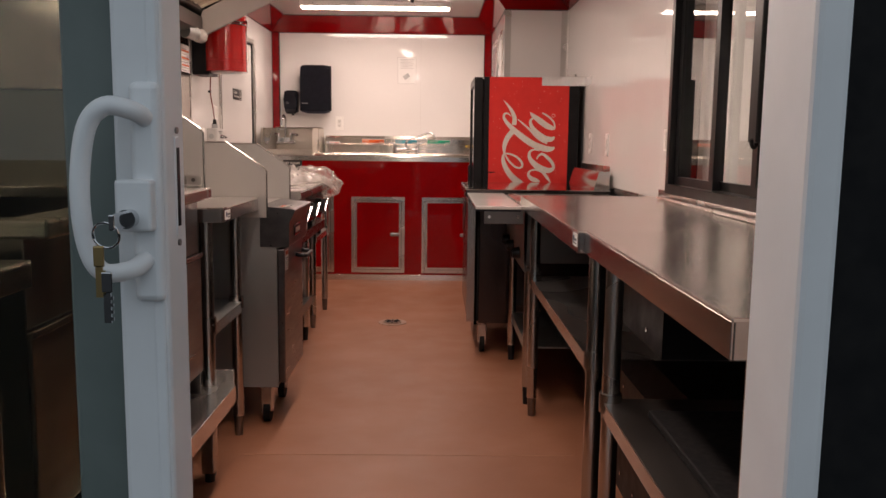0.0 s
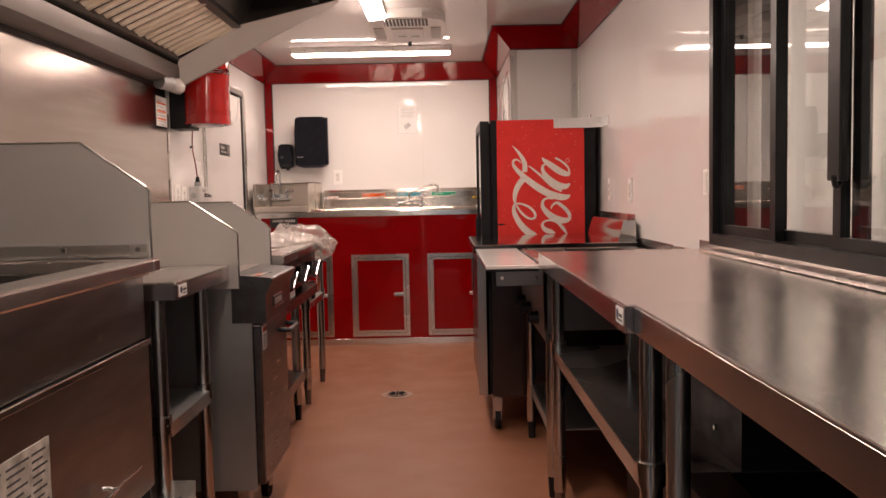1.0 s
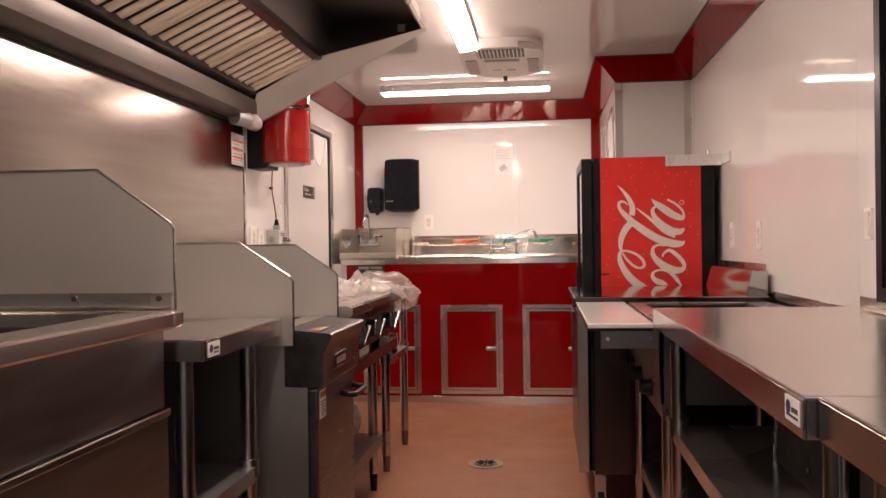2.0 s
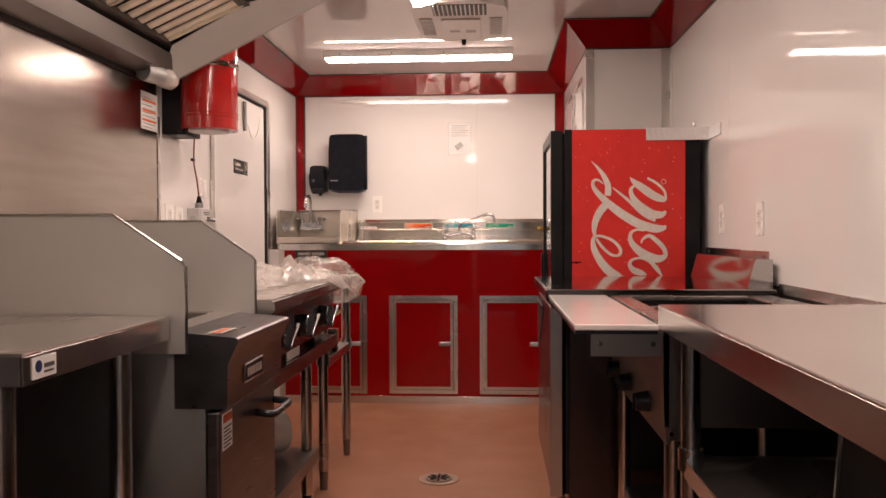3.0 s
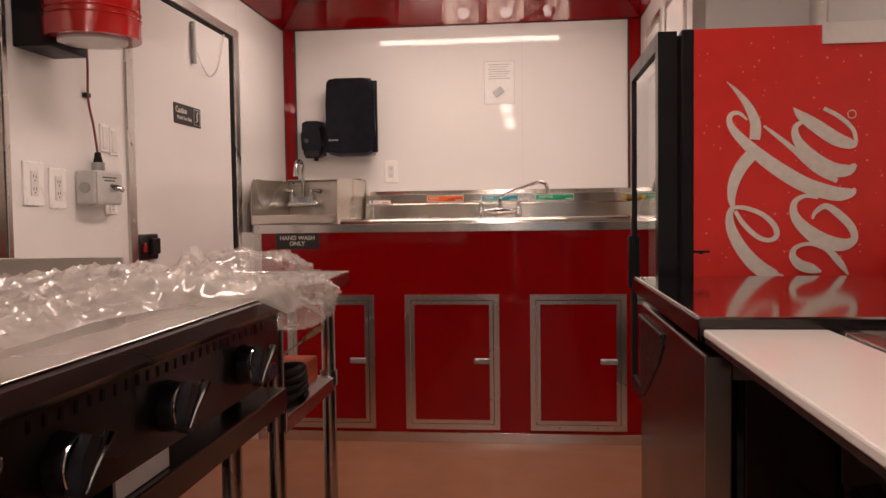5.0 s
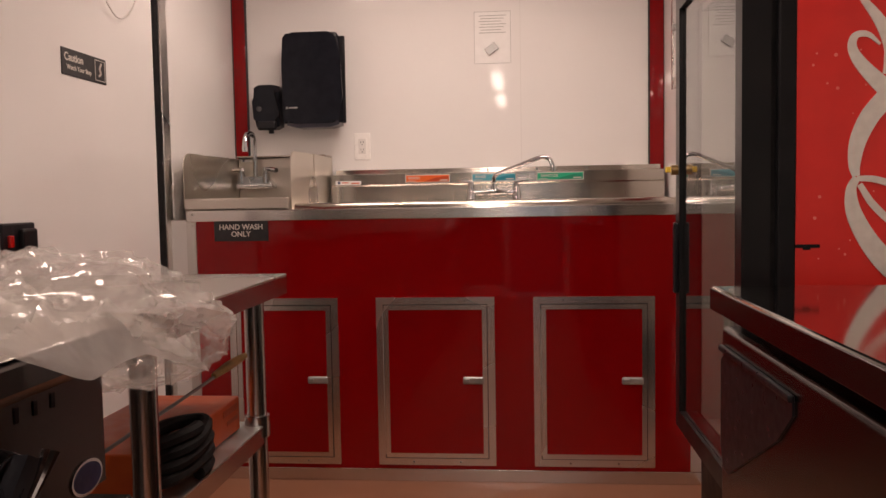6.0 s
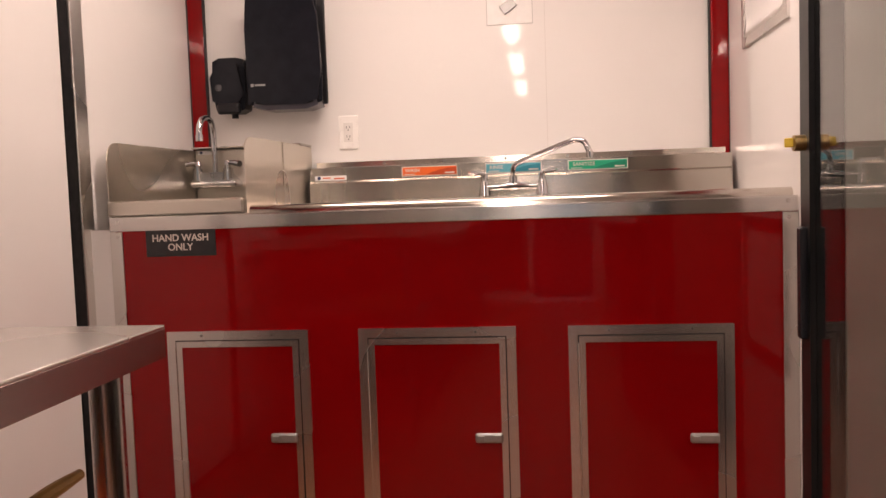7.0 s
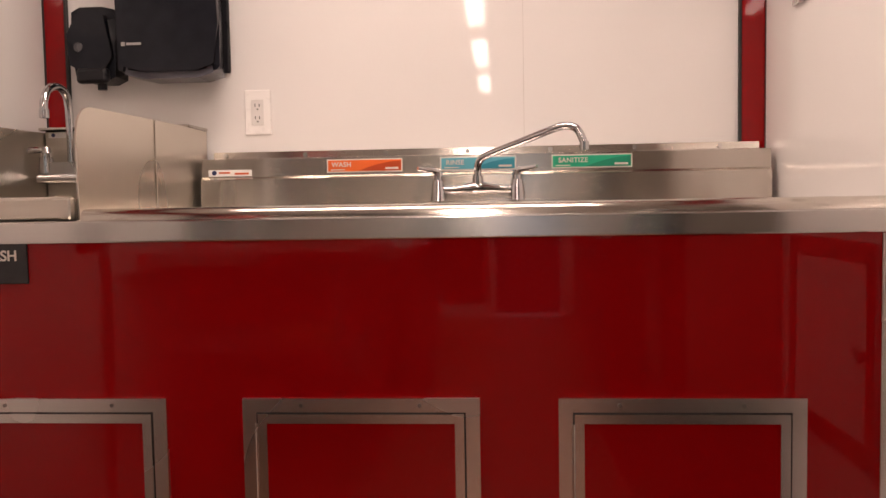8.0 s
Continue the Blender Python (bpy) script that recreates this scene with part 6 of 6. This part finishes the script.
part("top_panel", bx(KX0, KX1, K0 + 0.002, K1, KZ1 - 0.05, KZ1, 0.004), black_metal, kc)
part("base", bx(KX0, KX1, K0 + 0.002, K1, KZ0, 0.42, 0.004), black_metal, kc, "black compressor base")
part("back_panel", bx(KX1 - 0.04, KX1, K0 + 0.002, K1, 0.42, KZ1 - 0.05), black_metal, kc)
part("side_wall", bx(KX0, KX1 - 0.04, K0 + 0.004, K0 + 0.034, 0.42, KZ1 - 0.05), liner_dim, kc)
part("side_wall", bx(KX0, KX1 - 0.04, K1 - 0.03, K1, 0.42, KZ1 - 0.05), liner_dim, kc)
part("liner_back", bx(KX1 - 0.05, KX1 - 0.04, K0 + 0.034, K1 - 0.03, 0.42, KZ1 - 0.05), liner_dim, kc)
part("liner_floor", bx(KX0 + 0.01, KX1 - 0.05, K0 + 0.034, K1 - 0.03, 0.42, 0.455, 0.002), liner_dim, kc)
part("corner_post", bx(KX0 - 0.002, KX0 + 0.029, K0 - 0.006, K0 + 0.03, KZ0, KZ1, 0.004), black_metal, kc, "black corner post")
part("corner_post", bx(KX1 - 0.062, KX1 + 0.001, K0 - 0.006, K0 + 0.03, KZ0, KZ1 - 0.02, 0.004), black_metal, kc, "black corner post")
sp_ = part("side_panel", bx(KX0 + 0.029, KX1 - 0.062, K0 - 0.003, K0 + 0.003, KZ0, KZ1 - 0.001), red_vinyl, kc, "bright red vinyl side panel with white strokes")
def stroke(k, *pts):
    """One flowing white stroke on the side panel: (across, down, width) in millimetres from the panel's top left corner."""
    mark = ribbon(B(), [(KX0 + 0.030 + x * 0.001, KZ1 - z * 0.001, w * 0.001) for x, z, w in pts], K0 - 0.0052 - 0.0002 * k, 0.0022)
    part("white_stroke", mark, vinyl_white, sp_, "white flowing stroke")


stroke(0, (81, 136, 1), (107, 163, 11), (134, 200, 20), (150, 236, 25), (152, 262, 27), (150, 284, 26))
stroke(1, (132, 234, 4), (112, 217, 9), (92, 219, 12), (88, 240, 15), (106, 270, 22), (150, 314, 30), (205, 358, 36), (268, 398, 38), (320, 418, 37), (358, 426, 34), (386, 422, 22), (396, 412, 6))
stroke(2, (172, 250, 5), (204, 276, 10), (244, 310, 13), (280, 346, 15), (312, 372, 14), (352, 392, 12))
stroke(3, (142, 322, 32), (116, 354, 31), (98, 394, 27), (93, 432, 19), (96, 452, 12))
stroke(4, (98, 456, 9), (128, 458, 11), (168, 474, 12), (198, 502, 14), (205, 528, 13), (188, 541, 11), (158, 532, 12), (124, 500, 12), (102, 466, 9))
stroke(5, (97, 454, 12), (88, 476, 17), (94, 516, 26), (122, 568, 33), (160, 610, 38), (200, 634, 34), (222, 632, 4))
stroke(6, (306, 434, 8), (272, 430, 10), (248, 446, 14), (249, 480, 22), (278, 516, 33), (322, 545, 38), (366, 554, 31), (393, 541, 18), (388, 512, 19), (360, 480, 20), (326, 456, 15), (300, 470, 10), (292, 488, 5))
stroke(7, (244, 206, 2), (262, 226, 22), (300, 254, 33), (346, 286, 34), (384, 300, 25), (398, 294, 8))
stroke(8, (268, 240, 9), (249, 256, 14), (254, 288, 22), (288, 330, 33), (336, 362, 36), (376, 366, 28), (396, 352, 9))
stroke(9, (396, 294, 9), (388, 264, 10), (356, 232, 11), (318, 210, 9))
stroke(10, (314, 622, 5), (290, 614, 25), (262, 604, 26), (244, 582, 17), (252, 560, 11), (286, 551, 10), (326, 564, 14), (358, 598, 18), (380, 630, 5))
rg = B()
tube(rg, [(KX0 + 0.416 + 0.010 * math.cos(a), K0 - 0.0045, KZ1 - 0.226 + 0.010 * math.sin(a)) for a in [i * math.pi / 8 for i in range(17)]], 0.0012, 6, 1)
part("ring_mark", rg, vinyl_white, sp_)
drops = B()
rnd = random.Random(4)
for i in range(90):
    x, z, r = rnd.uniform(KX0 + 0.04, KX1 - 0.075), rnd.uniform(0.85, KZ1 - 0.02), rnd.uniform(0.0012, 0.0035)
    cyl(drops, (x, K0 - 0.0034, z), (x, K0 - 0.0030, z), r, 7)
part("printed_droplets", drops, surface("droplet_pink", (0.72, 0.16, 0.12), (0.80, 0.30, 0.25), (0.3, 0.4), bumps=0), sp_, "tiny printed droplets", kind="stuff")
part("scuff", box(bx(0.622, 0.668, K0 - 0.004, K0 - 0.003, 0.902, 0.908), 0.640, 0.652, K0 - 0.0045, K0 - 0.003, 0.899, 0.904), black_metal, sp_, "small black scuff")
DX0, DX1 = 0.538, 0.586
dr = part("glass_door", picture_frame(B(), K0 - 0.004, K1 - 0.004, 0.435, KZ1 - 0.004, 0.042, "x", DX0, DX1), black_frame, kc, "black framed glass door")
g = part("pane", bx(DX0 + 0.008, DX0 + 0.014, K0 + 0.038, K1 - 0.046, 0.477, KZ1 - 0.046), glass, dr)
g.visible_shadow = False
part("gasket", picture_frame(B(), K0 + 0.006, K1 - 0.006, 0.445, KZ1 - 0.014, 0.02, "x", DX1, KX0), rubber, dr)
part("handle", bx(DX0 - 0.010, DX0 + 0.002, K1 - 0.036, K1 - 0.014, 0.76, 0.93, 0.004, 3), black_plastic, dr, "black grip")
lk = part("lock", cy((DX0 + 0.002, K1 - 0.025, 1.055), (DX0 - 0.016, K1 - 0.025, 1.055), 0.012, 16), brass, dr, "brass cylinder lock")
part("tag", bx(DX0 - 0.029, DX0 - 0.016, K1 - 0.027, K1 - 0.023, 1.049, 1.063, 0.003), yellow_tag, lk, "yellow key tag")
for x in (KX0 + 0.05, KX1 - 0.06):
    for y in (K0 + 0.06, K1 - 0.06):
        part("foot", cy((x, y, 0), (x, y, KZ0), 0.02, 14), black_plastic, kc)
ds = thing("hold_down_strap", "diamond plate metal strap across the cooler top to the wall", "strap", (1.06, K0, 1.45))
part("strap", box(bx(0.94, XR - 0.003, K0 - 0.012, K0 - 0.007, 1.424, 1.474, 0.001, 1), 0.94, XR - 0.003, K0 - 0.012, K0 + 0.04, 1.4735, 1.478), diamond, ds)
part("bolt", cy((1.145, K0 + 0.01, 1.477), (1.145, K0 + 0.01, 1.497), 0.009, 10), steel_leg, ds)
part("wall_tab", bx(XR - 0.005, XR - 0.0005, 4.62, K0 - 0.007, 1.424, 1.474, 0.001, 1), diamond, ds)

# access doors on the closet's side
for y0, y1, z0, z1 in ((6.255, 6.715, 1.411, 1.87), (5.70, 6.14, 1.411, 1.87), (5.68, 6.112, 0.495, 0.905)):
    ad = thing("access_door", "white access door in a mitred aluminium frame", "access door", (CX, (y0 + y1) / 2, (z0 + z1) / 2), "closet access doors")
    part("panel", bx(CX - 0.005, CX - 0.001, y0 + 0.02, y1 - 0.02, z0 + 0.02, z1 - 0.02), white_wall, ad)
    part("frame", picture_frame(B(), y0, y1, z0, z1, 0.026, "x", CX - 0.009, CX - 0.001), frame_alu, ad)
    part("inner_frame", picture_frame(B(), y0 + 0.027, y1 - 0.027, z0 + 0.027, z1 - 0.027, 0.012, "x", CX - 0.0075, CX - 0.004), aluminium, ad)
    part("latch", bx(CX - 0.016, CX - 0.005, y1 - 0.09, y1 - 0.045, (z0 + z1) / 2 - 0.012, (z0 + z1) / 2 + 0.012, 0.004), grey_cast, ad)
rp = thing("small_plate", "small white bracket plate on the closet wall", "plate", (CX, 6.02, 1.2))
part("plate", bx(CX - 0.006, CX - 0.001, 5.93, 5.96, 1.16, 1.26, 0.002), white_plastic, rp)
for z in (1.18, 1.24):
    part("lug", cy((CX - 0.016, 5.945, z), (CX - 0.006, 5.945, z), 0.008, 10), white_plastic, rp)

# floor drain
dn = thing("floor_drain", "round metal floor drain set in the brown floor", "drain", (0.06, 4.672, 0))
bm = cy((0.06, 4.672, 0.0), (0.06, 4.672, 0.004), 0.084, 40)
part("flange", bm, surface("drain_collar", (0.30, 0.20, 0.15), (0.40, 0.30, 0.24), (0.35, 0.55), 0.4, 30.0, bumps=0.15), dn, "scuffed collar")
gr_ = part("grate", cy((0.06, 4.672, 0.004), (0.06, 4.672, 0.008), 0.056, 36), surface("drain_grate", (0.16, 0.11, 0.09), (0.26, 0.19, 0.15), (0.3, 0.5), 0.6, 40.0, bumps=0.15), dn)
for i in range(8):
    a = i * math.pi / 4
    bm = tb([(0.06 + 0.016 * math.cos(a), 4.672 + 0.016 * math.sin(a), 0.0085), (0.06 + 0.045 * math.cos(a), 4.672 + 0.045 * math.sin(a), 0.0085)], 0.005, 6, 1)
    part("slot", bm, black_metal, gr_)
part("screw", cy((0.06, 4.672, 0.008), (0.06, 4.672, 0.011), 0.008, 12), chrome, gr_)
sm = B()
tube(sm, [(-0.36, 2.555, 0.0), (0.2, 2.56, 0.0), (0.80, 2.566, 0.0)], 0.0022, 6, 3)
structure("floor_seam", sm, surface("seam_brown", (0.30, 0.15, 0.09), (0.34, 0.18, 0.11), (0.5, 0.6), bumps=0), "faint raised seam across the brown floor")
